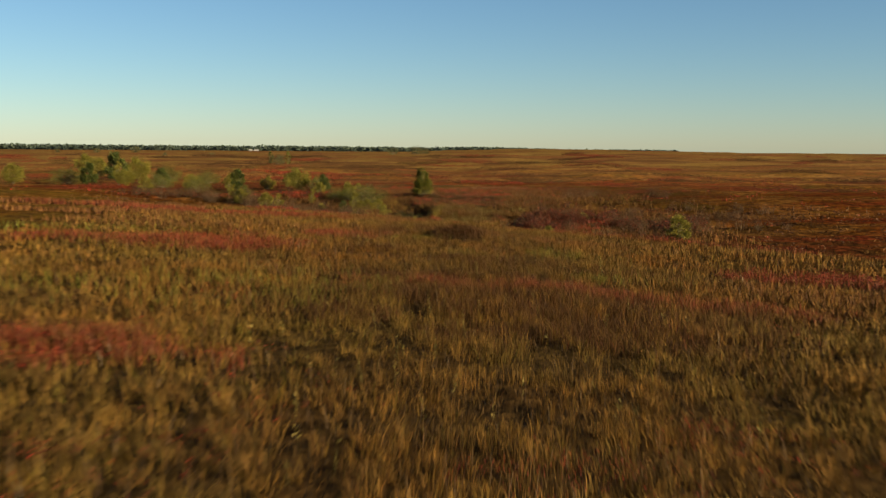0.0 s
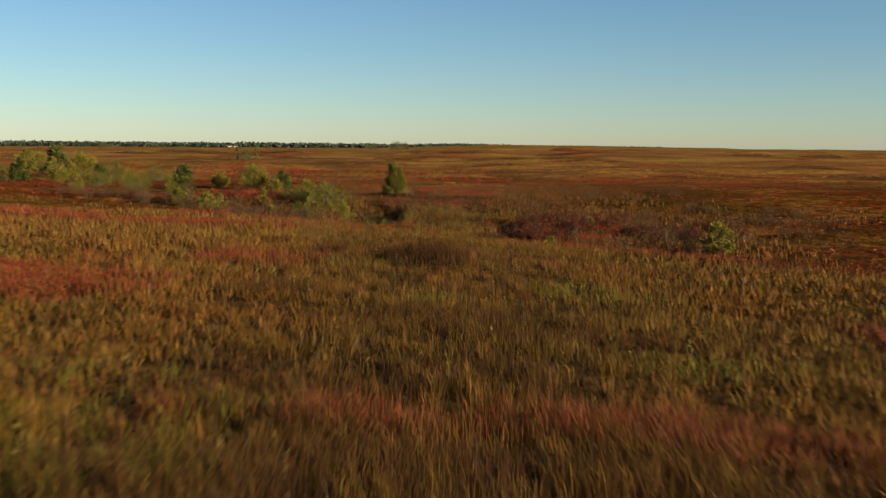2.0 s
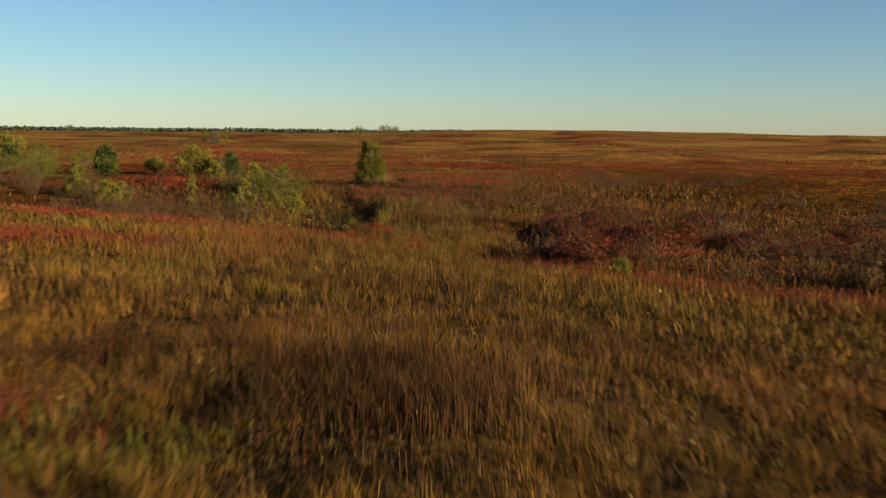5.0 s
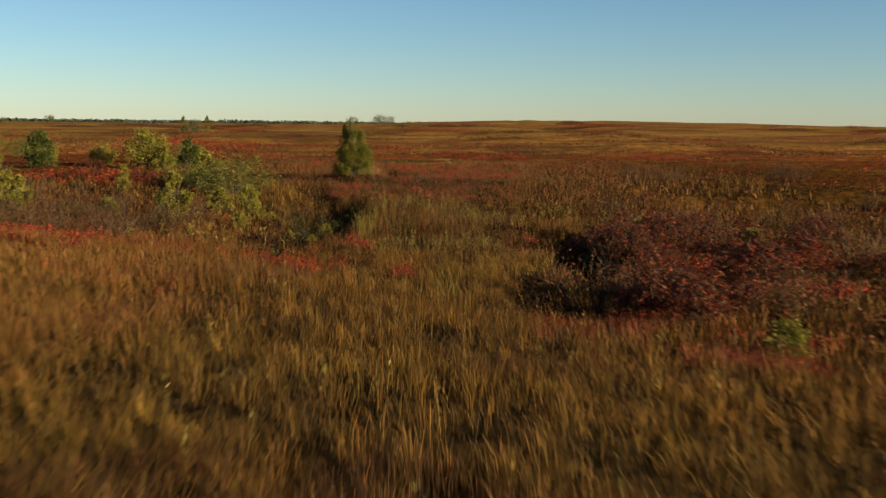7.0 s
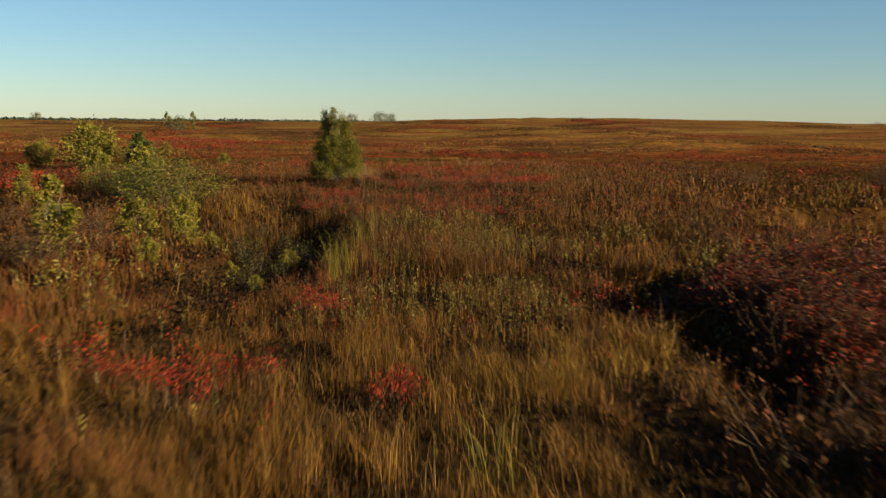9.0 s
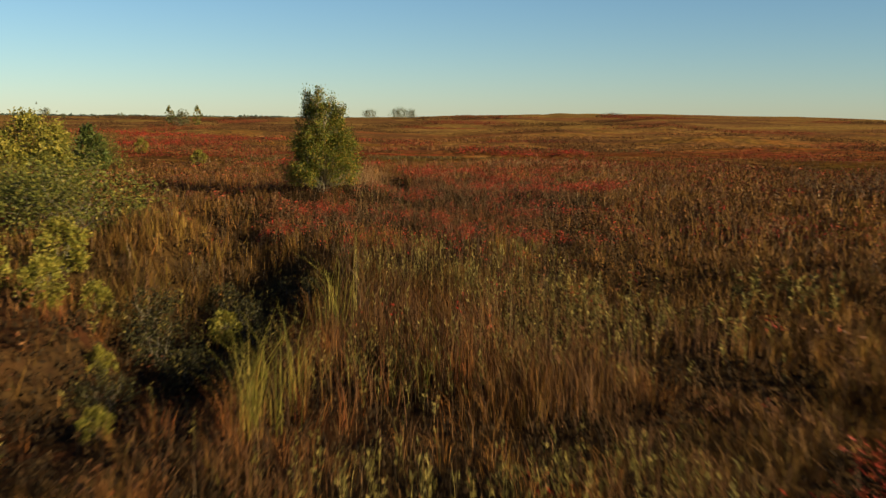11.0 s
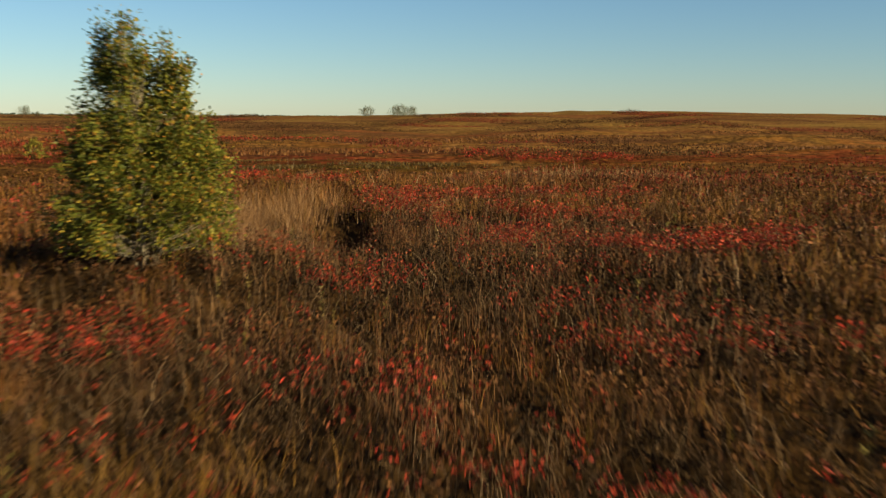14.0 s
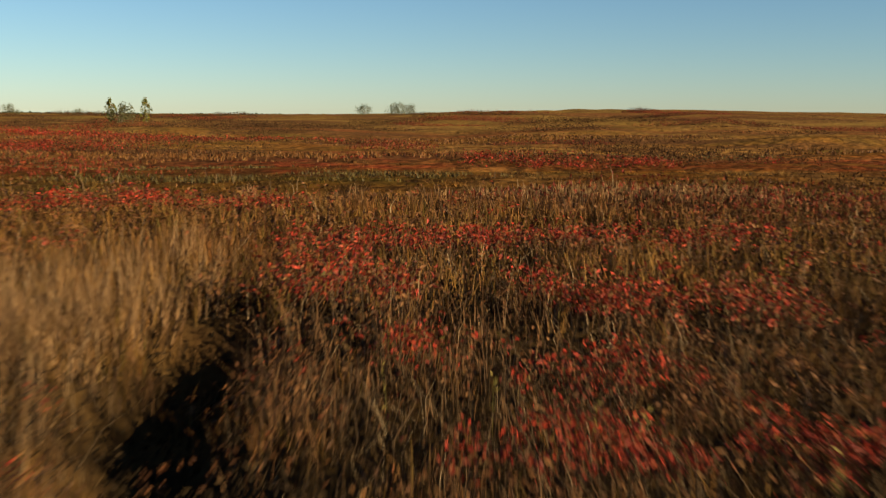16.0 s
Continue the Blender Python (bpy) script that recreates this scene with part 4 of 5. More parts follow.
def make_tree(name, label, height, spread, clusters, per, leaf, mat, shape="egg", stems=1, seed=0, bare=0.12, puff=0.17, pull=0.0):
    """A small tree or leafy bush: trunk(s), limbs, and a crown of separate leaves in clumps."""
    rng = np.random.RandomState(seed)
    tree = tagged(new(name), label, "tree" if height > 2.6 else "bush")
    tops = []
    for i in range(stems):
        a = 2 * math.pi * i / stems + rng.rand()
        r = 0 if stems == 1 else spread * 0.12
        tip = np.array([math.cos(a) * r * 1.6, math.sin(a) * r * 1.6, height * (0.93 - 0.16 * (i % 3))])
        path = bent([math.cos(a) * r * 0.25, math.sin(a) * r * 0.25, -0.15], tip, rng, 9, 0.02)
        thick = height * 0.014 / math.sqrt(stems) + 0.006
        piece("trunk", tube(path, np.linspace(thick, thick * 0.18, 9), 7), M_BARK, tree)
        tops.append(path)
    leaves = []
    for c in range(clusters):
        u = rng.beta(1.15, 1.25)
        z = height * (bare + (1 - bare) * u)
        a, r = rng.uniform(0, 2 * math.pi), spread / 2 * profile(u, shape) * math.sqrt(rng.uniform(0.05, 1.0))
        r *= 0.82 + 0.36 * rng.rand()
        end = np.array([math.cos(a) * r, math.sin(a) * r, z])
        path = tops[c % stems]
        if pull:
            j = min(len(path) - 1, max(1, int(round(len(path) * z / height))))
            end[:2] = end[:2] * (1 - pull) + pull * (path[j, :2] * 1.5 + rng.normal(size=2) * 0.1 * spread)
        start = path[min(len(path) - 2, max(1, int(len(path) * (z - 0.5 * r - 0.05 * height) / height)))]
        if r > 0.15 * spread * 0.5:
            limb = bent(start, end, rng, 5, 0.05)
            thick = 0.004 + 0.003 * height * (1 - u)
            piece("branch", tube(limb, np.linspace(thick, thick * 0.3, 5), 4), M_BARK, tree)
        n = int(per * rng.uniform(0.5, 1.4))
        p = end + rng.normal(size=(n, 3)) * puff * spread * 0.42 * np.array([0.8, 0.8, 1.0])
        along = (p - [0, 0, z]) * [0.6, 0.6, 0.3] + rng.normal(size=(n, 3)) * 0.5 * spread * 0.3 + [0, 0, 0.02]
        leaves.append(kites(p, along, leaf * rng.uniform(0.6, 1.25, n), rng, 0.62))
    piece("crown", joined(leaves), mat, tree)
    return tree


def make_poplar():
    """A young poplar clump: several leaders that end in separate ragged spires over a broad leafy skirt."""
    rng = np.random.RandomState(11)
    tree = tagged(new("poplar_tree"), "young poplar with green leaves turning yellow, standing in red sumac", "tree")
    leaves = []
    # each leader: where its top stands, its height, how broad its crown is
    for tx, ty, top, broad in ((-0.72, 0.1, 4.3, 0.40), (-0.12, -0.25, 4.35, 0.44), (0.34, 0.3, 4.1, 0.40), (0.80, -0.1, 3.55, 0.46), (-0.4, 0.6, 3.9, 0.5), (0.15, -0.7, 3.7, 0.5), (0.98, 0.4, 2.6, 0.5), (-0.95, -0.3, 2.5, 0.45)):
        path = bent([tx * 0.12, ty * 0.12, -0.15], [tx, ty, top * 0.97], rng, 10, 0.012)
        piece("trunk", tube(path, np.linspace(0.042, 0.007, 10), 7), M_BARK, tree)
        for c in range(30):
            u = rng.beta(1.4, 1.0)
            z = top * (0.13 + 0.85 * u)
            here = path[min(9, int(round(9 * z / top)))]
            out = broad * (1.25 - 0.9 * u) * math.sqrt(rng.uniform(0.1, 1.0)) * (0.8 + 0.4 * rng.rand())
            a = rng.uniform(0, 2 * math.pi)
            end = np.array([here[0] + math.cos(a) * out, here[1] + math.sin(a) * out, z])
            start = path[max(1, min(8, int(9 * (z - 0.35) / top)))]
            piece("branch", tube(bent(start, end, rng, 5, 0.05), np.linspace(0.012, 0.003, 5), 4), M_BARK, tree)
            n = int(rng.uniform(55, 125))
            p = end + rng.normal(size=(n, 3)) * [0.085, 0.085, 0.12]
            leaves.append(kites(p, (p - here) * [1, 1, 0.4] + rng.normal(size=(n, 3)) * 0.35, 0.072 * rng.uniform(0.6, 1.25, n), rng, 0.62))
    # broad skirt of low side branches
    for c in range(150):
        z = 0.45 + 1.9 * rng.beta(1.0, 1.3)
        a, r = rng.uniform(0, 2 * math.pi), np.interp(z, [0.3, 0.7, 1.4, 2.4], [1.3, 1.65, 1.5, 1.1]) * math.sqrt(rng.uniform(0.12, 1)) * rng.uniform(0.8, 1.12)
        end = np.array([math.cos(a) * r, math.sin(a) * r, z])
        start = np.array([math.cos(a) * 0.12 * z, math.sin(a) * 0.12 * z, max(0.15, z - 0.5 * r)])
        piece("branch", tube(bent(start, end, rng, 5, 0.05), np.linspace(0.014, 0.003, 5), 4), M_BARK, tree)
        n = int(rng.uniform(50, 140))
        p = end + rng.normal(size=(n, 3)) * [0.15, 0.15, 0.13]
        leaves.append(kites(p, (p - [0, 0, z]) * [0.6, 0.6, 0.3] + rng.normal(size=(n, 3)) * 0.45, 0.076 * rng.uniform(0.6, 1.25, n), rng, 0.62))
    # the body between skirt and spires
    for c in range(85):
        z = rng.uniform(1.7, 3.45)
        a, r = rng.uniform(0, 2 * math.pi), np.interp(z, [1.7, 2.6, 3.45], [1.3, 1.12, 0.8]) * math.sqrt(rng.uniform(0.15, 1)) * rng.uniform(0.85, 1.1)
        end = np.array([math.cos(a) * r, math.sin(a) * r, z])
        start = np.array([math.cos(a) * 0.3, math.sin(a) * 0.3, z - 0.45 * r - 0.15])
        piece("branch", tube(bent(start, end, rng, 5, 0.05), np.linspace(0.011, 0.003, 5), 4), M_BARK, tree)
        n = int(rng.uniform(50, 120))
        p = end + rng.normal(size=(n, 3)) * [0.11, 0.11, 0.13]
        leaves.append(kites(p, (p - [0, 0, z]) * [0.6, 0.6, 0.3] + rng.normal(size=(n, 3)) * 0.4, 0.074 * rng.uniform(0.6, 1.25, n), rng, 0.62))
    piece("crown", joined(leaves), M_POPLAR, tree)
    return tree


def make_dead_sapling():
    """A bare forked sapling with a few dry leaves."""
    rng = np.random.RandomState(52)
    tree = tagged(new("dead_sapling"), "bare grey dead sapling standing in gully grass", "sapling")
    stem = bent([0, 0, -0.1], [-0.07, 0.05, 1.35], rng, 8, 0.025)
    piece("trunk", tube(stem, np.linspace(0.016, 0.005, 8), 6), M_STEM, tree)
    for i in range(7):
        q = stem[3 + i % 5]
        a = rng.uniform(0, 2 * math.pi)
        end = q + np.array([math.cos(a) * 0.3, math.sin(a) * 0.2, rng.uniform(0.2, 0.45)])
        piece("branch", tube(bent(q, end, rng, 5, 0.05), np.linspace(0.009, 0.003, 5), 5), M_STEM, tree)
    return tree


def stand(tree, x, y, scale=1.0, turn=0.0):
    return pose(x, y, float(terrain(x, y)) - 0.02, 0, 0, turn) @ Matrix.Scale(scale, 4)


def place(tree, x, y, scale=1.0, turn=0.0):
    tree.matrix_basis = stand(tree, x, y, scale, turn)
    return tree


def make_sumac(seed, height=1.25, spread=1.6):
    """A sumac shrub: forked bare stems under a flat top of drooping compound leaves."""
    rng = np.random.RandomState(seed)
    bush = tagged(new("sumac_shrub"), "scarlet-leaved sumac shrub on forked bare stems", "shrub", "sumac shrubs in the gully")
    leaves = []
    for i in range(9):
        a, r = rng.uniform(0, 2 * math.pi), spread / 2 * math.sqrt(rng.rand())
        top = np.array([math.cos(a) * r, math.sin(a) * r, height * (1.0 - 0.25 * (2 * r / spread) ** 2) * rng.uniform(0.85, 1.08)])
        foot = np.array([math.cos(a) * r * 0.45, math.sin(a) * r * 0.45, -0.1])
        piece("stem", tube(bent(foot, top, rng, 6, 0.05), np.linspace(0.013, 0.005, 6), 5), M_TWIG, bush)
        for j in range(8):
            b = rng.uniform(0, 2 * math.pi)
            reach = rng.uniform(0.2, 0.36)
            t = np.linspace(0.25, 1, 7)[:, None]
            rachis = top - [0, 0, rng.uniform(0, 0.4) * height] + np.concatenate([np.cos(b) * reach * t, np.sin(b) * reach * t, 0.09 * t - 0.24 * t * t], 1)
            p = np.repeat(rachis, 2, 0)
            sides = np.where(np.arange(14) % 2 == 0, 1, -1)[:, None] * np.array([[-math.sin(b), math.cos(b), 0]])
            along = sides + np.array([math.cos(b), math.sin(b), -0.5]) * 0.6 + rng.normal(size=(14, 3)) * 0.25
            leaves.append(kites(p, along, rng.uniform(0.07, 0.12, 14), rng, 0.36))
    piece("foliage", joined(leaves), M_SUMAC, bush)
    return bush


def make_brush(seed, height=1.5, spread=2.2, mat=None, per=20):
    """A grey-brown shrub: a fan of many fine twigs with a few leaves left."""
    rng = np.random.RandomState(seed)
    bush = tagged(new("brush_shrub"), "grey-brown twiggy shrub with few rusty leaves", "shrub", "brush along the gully")
    twigs, leaves = [], []
    for i in range(24):
        a, r = rng.uniform(0, 2 * math.pi), spread / 2 * math.sqrt(rng.rand())
        top = np.array([math.cos(a) * r, math.sin(a) * r, height * (1 - 0.45 * (2 * r / spread) ** 2) * rng.uniform(0.65, 1.08)])
        path = bent([math.cos(a) * r * 0.4, math.sin(a) * r * 0.4, -0.1], top, rng, 5, 0.06)
        twigs.append(tube(path, np.linspace(0.016, 0.006, 5), 3))
        for j in range(1):
            q = path[2 + i % 3]
            e = q + rng.normal(size=3) * 0.16 * height + [0, 0, 0.16 * height]
            twigs.append(tube(np.array([q, (q + e) / 2 + rng.normal(size=3) * 0.02, e]), np.array([0.009, 0.007, 0.004]), 3))
        n = per
        p = path[rng.randint(1, 5, n)] + rng.normal(size=(n, 3)) * [0.13, 0.13, 0.13] * height
        leaves.append(kites(p, rng.normal(size=(n, 3)), rng.uniform(0.05, 0.10, n), rng, 0.5))
    piece("twig_tangle", joined(twigs), M_TWIG, bush)
    piece("foliage", joined(leaves), mat or M_DULL, bush)
    return bush


def build_trees():
    place(make_poplar(), -2.95, 142.2, 0.97)
    place(make_dead_sapling(), 0.1, 122.5)
    group = "saplings along the gully"
    willow = place(make_tree("willow_bush", "wide olive-green willow bush", 2.5, 5.2, 120, 56, 0.12, M_WILLOW, "dome", 7, 12, 0.05), -10.7, 135.6)
    thin_one = place(make_tree("sapling", "slender yellow-green sapling in the brush", 2.9, 1.4, 50, 70, 0.13, M_LIME, "column", 2, 13), -10.9, 120.6)
    lime = place(make_tree("leafy_bush", "bright yellow-green leafy bush", 2.1, 2.0, 55, 60, 0.15, M_LIME, "dome", 4, 14, 0.06), -23.8, 130.6)
    dark = place(make_tree("round_bush", "dark green rounded bush", 2.2, 1.7, 55, 60, 0.15, M_DARKLEAF, "egg", 2, 15, 0.05), -20.2, 164)
    dark.matrix_basis = stand(dark, -20.2, 164, 1.3)
    broad = place(make_tree("broad_sapling", "broad yellow-green leafy sapling", 3.6, 4.2, 100, 48, 0.22, M_LIME, "dome", 4, 16), -25, 167)
    for ob in (willow, thin_one, lime, dark, broad):
        tagged(ob, group=group)
    on_the_right = [(lime, 21.9, 89.6, 1.1, 50), (lime, 15.9, 109.4, 0.6, 200), (lime, 9.9, 90.0, 0.5, 20), (lime, 11.6, 87.6, 0.3, 120)]
    in_the_gully = [(lime, -8.6, 129.4, 0.7, 40), (lime, -9.8, 126.6, 0.75, 160), (lime, -7.6, 125.4, 0.55, 250), (lime, -13.9, 142.6, 1.1, 90), (willow, -15.2, 140.4, 0.6, 120), (lime, -3.6, 126.6, 0.4, 210),
        (dark, -13, 126, 0.55, 310), (thin_one, -18.5, 137, 0.7, 100), (willow, -29, 140, 0.7, 75), (lime, -7.4, 119.5, 0.4, 10), (lime, -6.9, 127.0, 0.45, 77), (lime, -5.2, 122.3, 0.3, 140),
        (lime, -3.4, 117.0, 0.25, 20), (willow, -13.5, 139, 0.6, 290), (lime, -15.5, 124, 0.6, 75), (lime, -28.5, 137, 0.9, 130), (thin_one, -21.5, 127, 0.8, 5)]
    on_the_plain = [(lime, -14.8, 170, 0.55, 10), (broad, -37.5, 173, 0.7, 80), (dark, -34.7, 165, 1.2, 120), (lime, -27.8, 178, 1.2, 33), (willow, -21.5, 168.5, 0.85, 140), (broad, -84, 190, 1.0, 95),
        (willow, -74, 191, 1.2, 15), (dark, -68, 187, 1.4, 220), (thin_one, -63, 189, 1.5, 0), (broad, -69, 220, 1.3, 10), (dark, -72, 214, 2.0, 70), (willow, -58, 205, 1.2, 200),
        (broad, -80, 226, 1.1, 250), (willow, -46, 190, 0.9, 20), (dark, -52, 180, 1.1, 90), (lime, -49, 160, 1.1, 300), (broad, -60, 183, 0.8, 150), (willow, -40, 158, 0.9, 260),
        (lime, -24.8, 190, 0.6, 0), (broad, -88, 240, 1.2, 45), (thin_one, -33, 150, 0.9, 30), (lime, -19, 150, 0.9, 15), (broad, -31, 172, 0.6, 200), (broad, -43, 166, 0.7, 100),
        (willow, -50, 172, 0.9, 10)]
    for kind, x, y, scale, turn in on_the_right + in_the_gully + on_the_plain:
        copy_thing(kind, stand(kind, x, y, scale, turn))
    # bushes added to darken the channel, with shade in their leaf colour
    shade = place(make_tree("low_dark_bush", "low leafy bush, leaves coloured dark for the channel's shade", 0.95, 1.5, 34, 40, 0.075, M_SHADELEAF, "dome", 4, 19, 0.04), -3.2, 127.4)
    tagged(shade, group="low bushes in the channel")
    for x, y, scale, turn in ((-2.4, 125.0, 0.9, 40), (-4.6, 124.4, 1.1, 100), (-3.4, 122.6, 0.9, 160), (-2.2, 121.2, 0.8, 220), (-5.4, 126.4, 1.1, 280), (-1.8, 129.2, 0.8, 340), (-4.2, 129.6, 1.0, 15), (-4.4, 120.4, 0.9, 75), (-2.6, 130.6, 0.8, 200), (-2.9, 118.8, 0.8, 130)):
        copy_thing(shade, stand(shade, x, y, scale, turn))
    pop = place(make_tree("slim_poplar", "slim upright poplar far out on the plain", 4.2, 1.7, 40, 30, 0.24, M_POPLAR, "column", 3, 17, 0.06), -49, 309)
    tagged(pop, group="poplars on the plain")
    copy_thing(pop, stand(pop, -54, 306, 0.95, 40))
    low = place(make_tree("low_bush", "low spreading grey-green bush on the plain", 2.8, 4.8, 34, 34, 0.30, M_DULLGREEN, "dome", 5, 18, 0.05, 0.2), -51.5, 303)
    tagged(low, group="bushes on the plain")
    for x, y, scale, turn in ((-23, 452, 1.0, 90), (-13, 455, 1.25, 33), (-9, 458, 1.0, 0), (-158, 500, 1.0, 10), (-178, 500, 0.8, 60), (-200, 505, 0.6, 10), (-120, 420, 0.5, 20), (-95, 400, 0.6, 70)):
        copy_thing(low, stand(low, x, y, scale, turn))


def build_shrubs():
    rng = np.random.RandomState(77)
    first = [make_sumac(31), make_sumac(32, 1.45, 2.0), make_sumac(33, 1.05, 1.5)]
    beds = ((11.3, 109.5, 1.6, 3.4, 26), (10.0, 113.5, 1.4, 1.4, 8), (13.0, 101, 1.8, 2.2, 6), (9.2, 99.0, 1.2, 2.6, 7), (8.2, 94.6, 0.8, 1.2, 4), (11.0, 96, 1.5, 1.5, 4), (17.5, 108, 4.0, 3.5, 18), (13, 114.5, 3, 2, 12), (24, 104, 6, 6, 16), (-20, 143, 5, 3, 8), (23, 133, 5, 1.5, 8))
    todo = [(cx + rng.normal() * rx * 0.55, cy + rng.normal() * ry * 0.55) for cx, cy, rx, ry, n in beds for _ in range(n)]
    todo = [(max(x, 7.3 if y < 102 else 9.3) if x > 0 else x, y) for x, y in todo]
    for i, (x, y) in enumerate(todo):
        scale, turn = rng.uniform(0.85, 1.3), rng.uniform(0, 360)
        if i < 3:
            place(first[i], x, y, scale, turn)
        else:
            copy_thing(first[i % 3], stand(None, x, y, scale, turn))
    brush = [make_brush(41), make_brush(42, 1.1, 2.6, M_WITHERED), make_brush(43, 1.8, 2.4, M_DULL, 22), make_brush(44, 1.4, 2.2, M_OCHRE, 22)]
    tagged(brush[3], 'yellow-brown leafy shrub in the gully')
    tagged(brush[1], 'low spreading shrub with withered rust leaves')
    belts = [(-6 - 3.0 * t + rng.normal() * 1.8, 117 + 2.6 * t + rng.normal() * 3.0) for t in np.linspace(0, 14, 70)]
    clumps = ((14.5, 110), (12, 114), (18, 106), (16.5, 90.5), (20, 92), (24, 98), (29, 106), (33.5, 104), (26, 135), (31, 133), (24, 120), (36, 118), (12.5, 97.5), (40, 128), (17, 125), (17.5, 100), (22, 104.5), (27, 99), (20.5, 112), (30, 113), (21, 147), (34, 150))
    belts += [(cx + rng.normal() * 1.7, cy + rng.normal() * 0.9) for cx, cy in clumps for _ in range(4)]
    belts += [(10.2 + rng.normal() * 0.7, 108 + rng.normal() * 3.2) for _ in range(9)]
    belts += [(8.8 + rng.normal() * 1.0, 98 + rng.normal() * 2.2) for _ in range(5)]
    belts += [(-8 - 18 * t + rng.normal() * 1.0, 114.5 + 6 * t + rng.normal() * 1.6) for t in rng.rand(22)]
    ochre = ((-5.7, 132.4, 0.6), (0.7, 127.6, 0.5), (3.2, 129.6, 0.5), (-1.0, 131.4, 0.45), (4.6, 127.2, 0.4))
    for x, y, scale in ochre:
        copy_thing(brush[3], stand(None, x, y, scale, rng.uniform(0, 360)))
    for i, (x, y) in enumerate(belts):
        scale, turn = rng.uniform(0.8, 1.3) * (0.9 if x > 7 else 1.0), rng.uniform(0, 360)
        if -10 < x < (7.0 if y < 102 else 9.3) and y > 92:
            x = -10 - rng.rand() * 5 if x < 2 else 10 + rng.rand() * 5
        if i < 4:
            place(brush[i], x, y, scale, turn)
        else:
            copy_thing(brush[i % 4], stand(None, x, y, scale, turn))


def build_far_thickets():
    """Low thickets far out on the plain, too many to count: long dark drifts, knee to waist high."""
    rng = np.random.RandomState(90)
    for name, mat, label, count in (("far_thicket", M_DULL, "low dark brown thickets dotted over the plain", 110), ("far_sumac", M_CRIMSON, "dark red sumac thickets in long drifts", 60)):
        parts = []
        for i in range(count + (75 if mat is M_DULL else 12)):
            y = 168 + 235 * rng.rand() ** 1.4
            x = 2 + (rng.rand() - 0.5) * 1.0 * y
            if i >= count:
                y = 106 + 66 * rng.rand()
                x = rng.choice([-1, 1, 1]) * rng.uniform(11, 46)
                if y + 0.9 * x < 104:
                    continue
            if abs(x - 2) < 7 and y < 200:
                continue
            rx, ry, h = rng.uniform(2.0, 8.0) * (0.5 + y / 300), rng.uniform(0.8, 2.2) * (0.6 + y / 400), rng.uniform(0.6, 1.2)
            k = int(rx * ry * (44 if i < count else 66))
            a, r = rng.uniform(0, 2 * math.pi, k), np.sqrt(rng.rand(k))
            r = r * (0.75 + 0.5 * wave(np.cos(a) * 3 + i, np.sin(a) * 3, 1.0, 6))
            px, py = x + np.cos(a) * r * rx, y + np.sin(a) * r * ry
            pz = terrain(px, py) + h * (1 - 0.6 * r ** 2) * rng.uniform(0.0, 1.0, k) * (0.6 + 0.8 * wave(px, py, 2.2, 72))
            parts.append(kites(np.stack([px, py, pz], -1), rng.normal(size=(k, 3)) * [0.5, 0.5, 1] + [0, 0, 0.7], 0.17 * (0.6 + y / 300) if i < count else 0.15, rng, 0.35))
        tagged(piece(name, joined(parts), mat), label, "thicket", kind="stuff")


def build_treeline():
    """The woods on the horizon: close rows of uneven crowns, each a clump of leaf masses."""
    rng = np.random.RandomState(91)
    n, k = 2600, 14
    t = rng.rand(n)
    x, y = -1600 + 2000 * t, 1640 + 120 * rng.rand(n)
    h = (5.2 + 3.0 * wave(x, y, 160, 81) + 0.5 * wave(x, y, 25, 82)) * rng.uniform(0.95, 1.03, n) * (1 - 0.12 * t) * (1 - 0.65 * sm(t, 0.72, 1.0)) + 1.6
    z = terrain(x, y)
    X, Y, Z, H = (np.repeat(a, k) for a in (x, y, z, h))
    a, u = rng.uniform(0, 2 * math.pi, n * k), rng.rand(n * k)
    w = rng.uniform(2.5, 5.0, n * k) * np.sqrt(1 - 0.7 * u * u)
    p = np.stack([X + np.cos(a) * w, Y + np.sin(a) * w, Z + H * u - 0.6], -1)
    parts = [kites(p, rng.normal(size=(n * k, 3)) * [1, 1, 0.35], 4.2, rng, 0.9)]
    tagged(piece("far_woods", joined(parts), M_HAZETREE), "dark green woods along the horizon, haze painted into their colour", "woods", kind="stuff")


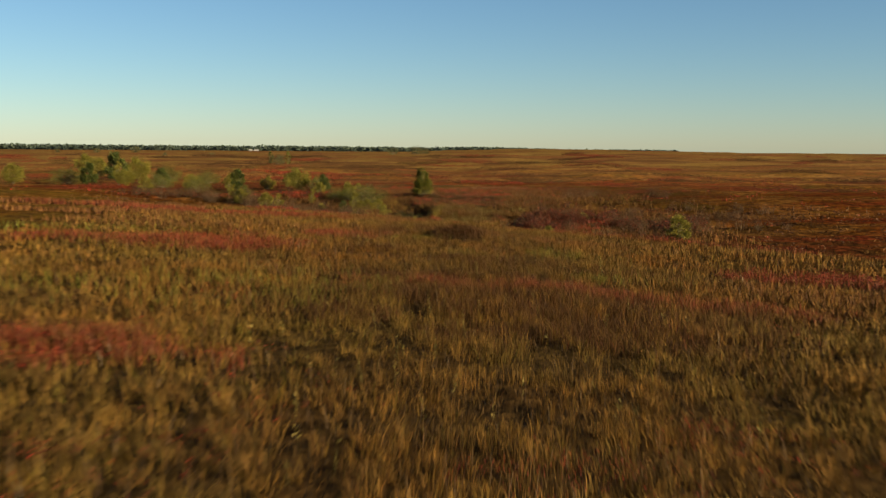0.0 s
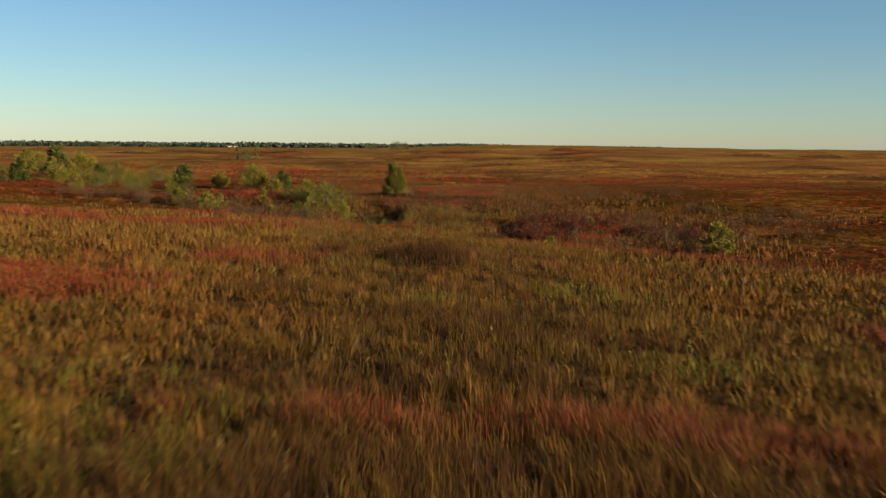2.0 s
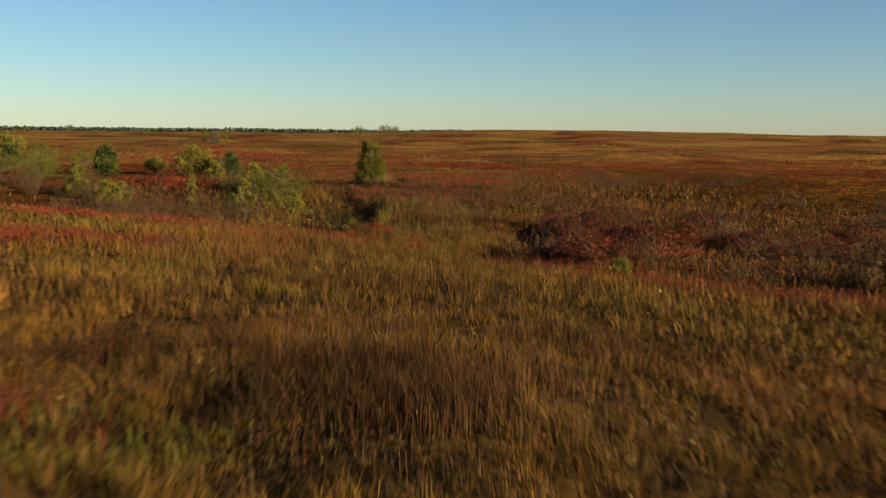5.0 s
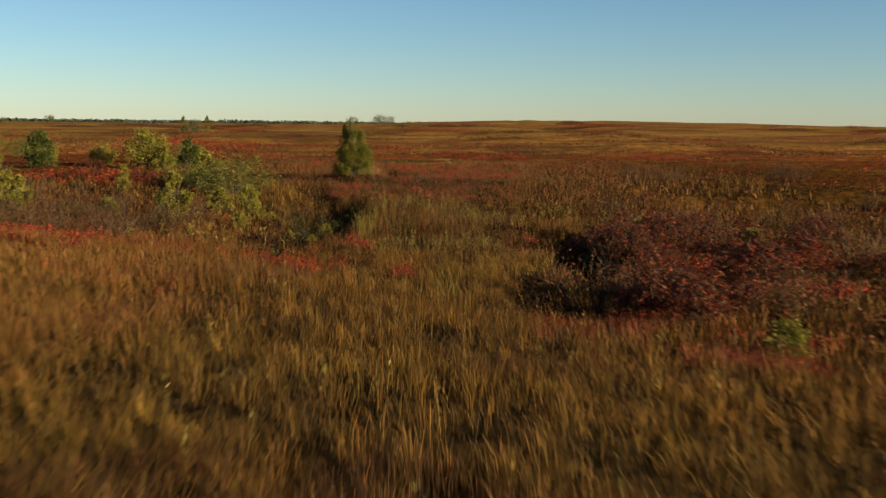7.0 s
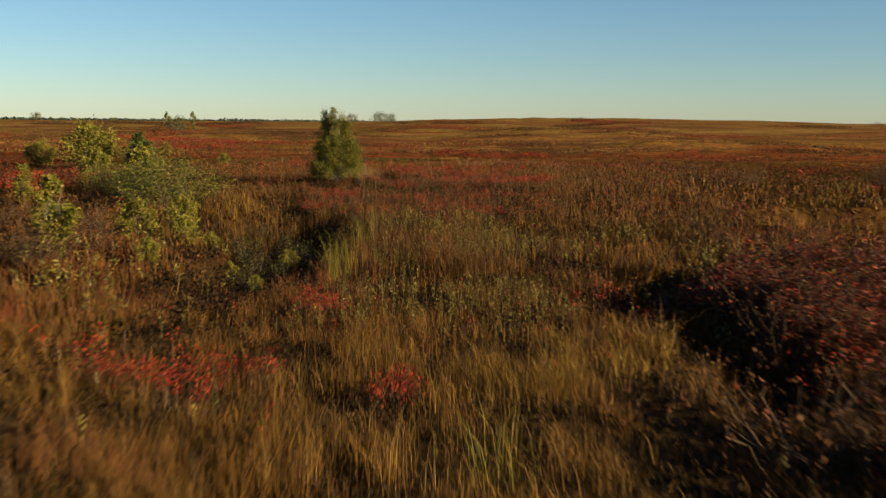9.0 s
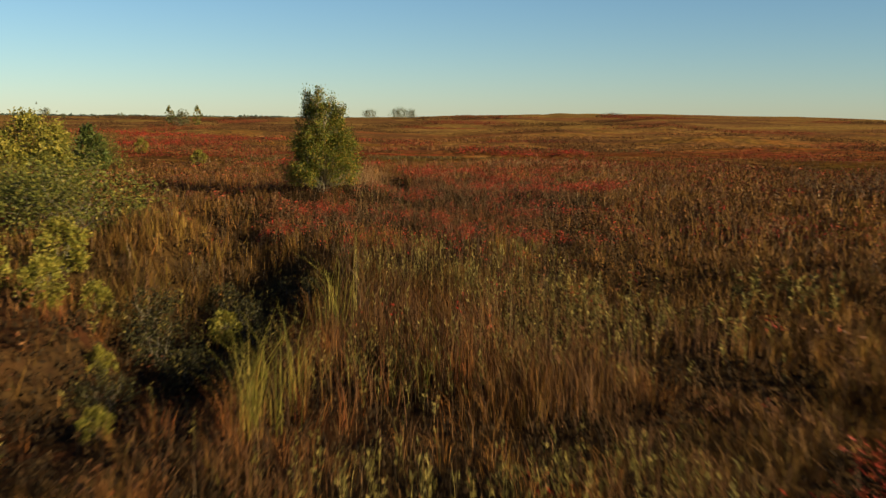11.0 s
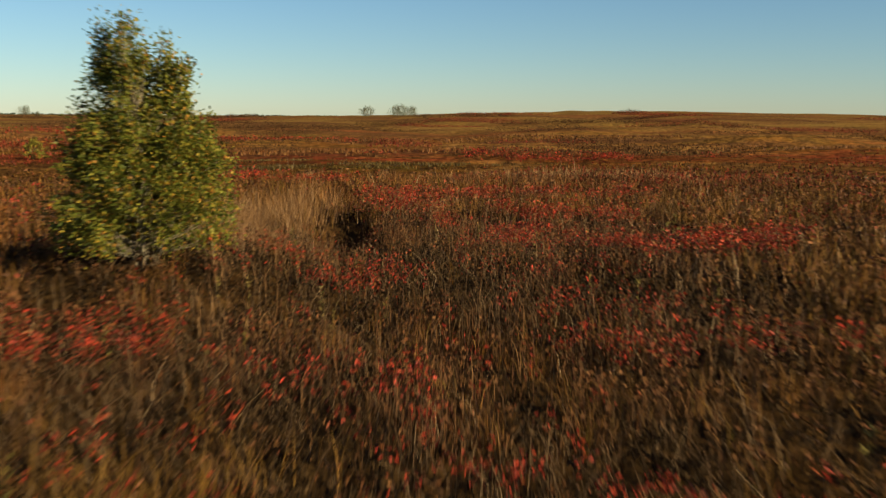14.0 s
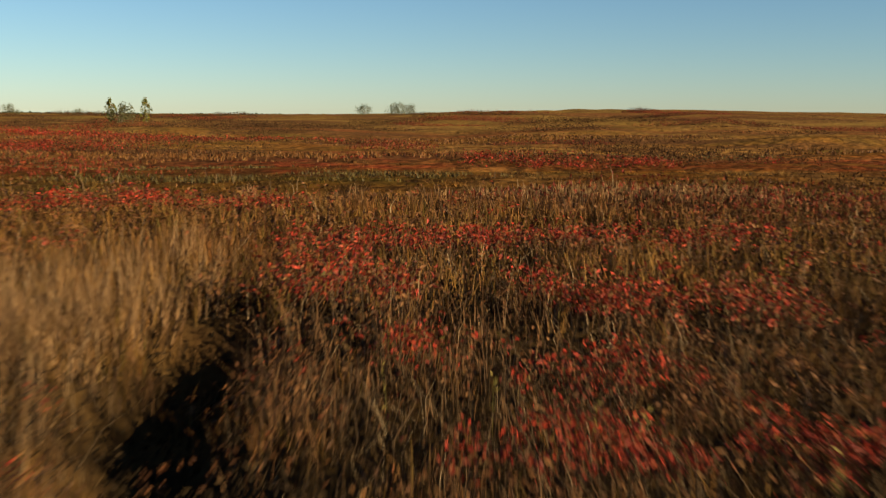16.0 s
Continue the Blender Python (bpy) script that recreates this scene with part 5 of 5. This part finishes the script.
def build_farm():
    m, n, l = material("white_boards", 0.6)
    l.new(ramp(n, l, noise_at(n, l, 0.8, 3.0), [(0.3, (0.12, 0.118, 0.115)), (0.7, (0.16, 0.157, 0.154))]), n["Principled BSDF"].inputs["Base Color"])
    r, n, l = material("grey_roof", 0.6)
    l.new(ramp(n, l, noise_at(n, l, 0.8, 3.0), [(0.3, (0.22, 0.22, 0.22)), (0.7, (0.30, 0.30, 0.30))]), n["Principled BSDF"].inputs["Base Color"])
    for x, y, w, d, h in ((-296, 1500, 4.5, 4, 1.6), (-288, 1505, 6, 4, 1.3)):
        z = float(terrain(x, y))
        barn = tagged(new("farm_building"), "small white farm building before far woods", "building", "farm buildings")
        barn.location = (x, y, z)
        a, b = w / 2, d / 2
        v = np.array([[-a, -b, -1], [a, -b, -1], [a, b, -1], [-a, b, -1], [-a, -b, h], [a, -b, h], [a, b, h], [-a, b, h], [-a, 0, h + 1.4], [a, 0, h + 1.4]], float)
        f = [[0, 1, 5], [0, 5, 4], [1, 2, 6], [1, 6, 5], [2, 3, 7], [2, 7, 6], [3, 0, 4], [3, 4, 7], [5, 6, 9], [7, 4, 8]]
        piece("wall", (v, f), m, barn)
        e = 0.5
        top = np.array([[-a - e, -b - e, h - 0.4], [a + e, -b - e, h - 0.4], [a + e, 0, h + 1.5], [-a - e, 0, h + 1.5], [a + e, b + e, h - 0.4], [-a - e, b + e, h - 0.4]])
        lower = top - [0, 0, 0.25]
        f = [[0, 1, 2], [0, 2, 3], [3, 2, 4], [3, 4, 5], [6, 8, 7], [6, 9, 8], [9, 10, 8], [9, 11, 10], [0, 6, 7], [0, 7, 1], [5, 4, 10], [5, 10, 11]]
        piece("roof", (np.concatenate([top, lower]), f), r, barn)


build_grass()
build_drifts()
build_red_growth()
build_plume_grass()
build_brown_growth()
build_weed_clumps()
build_red_leaves()
build_withered()
build_undergrowth()
build_dry_stems()
build_bare_stems()
build_weeds()
build_pale_weeds()
build_trees()
build_shrubs()
build_far_thickets()
build_treeline()
build_farm()
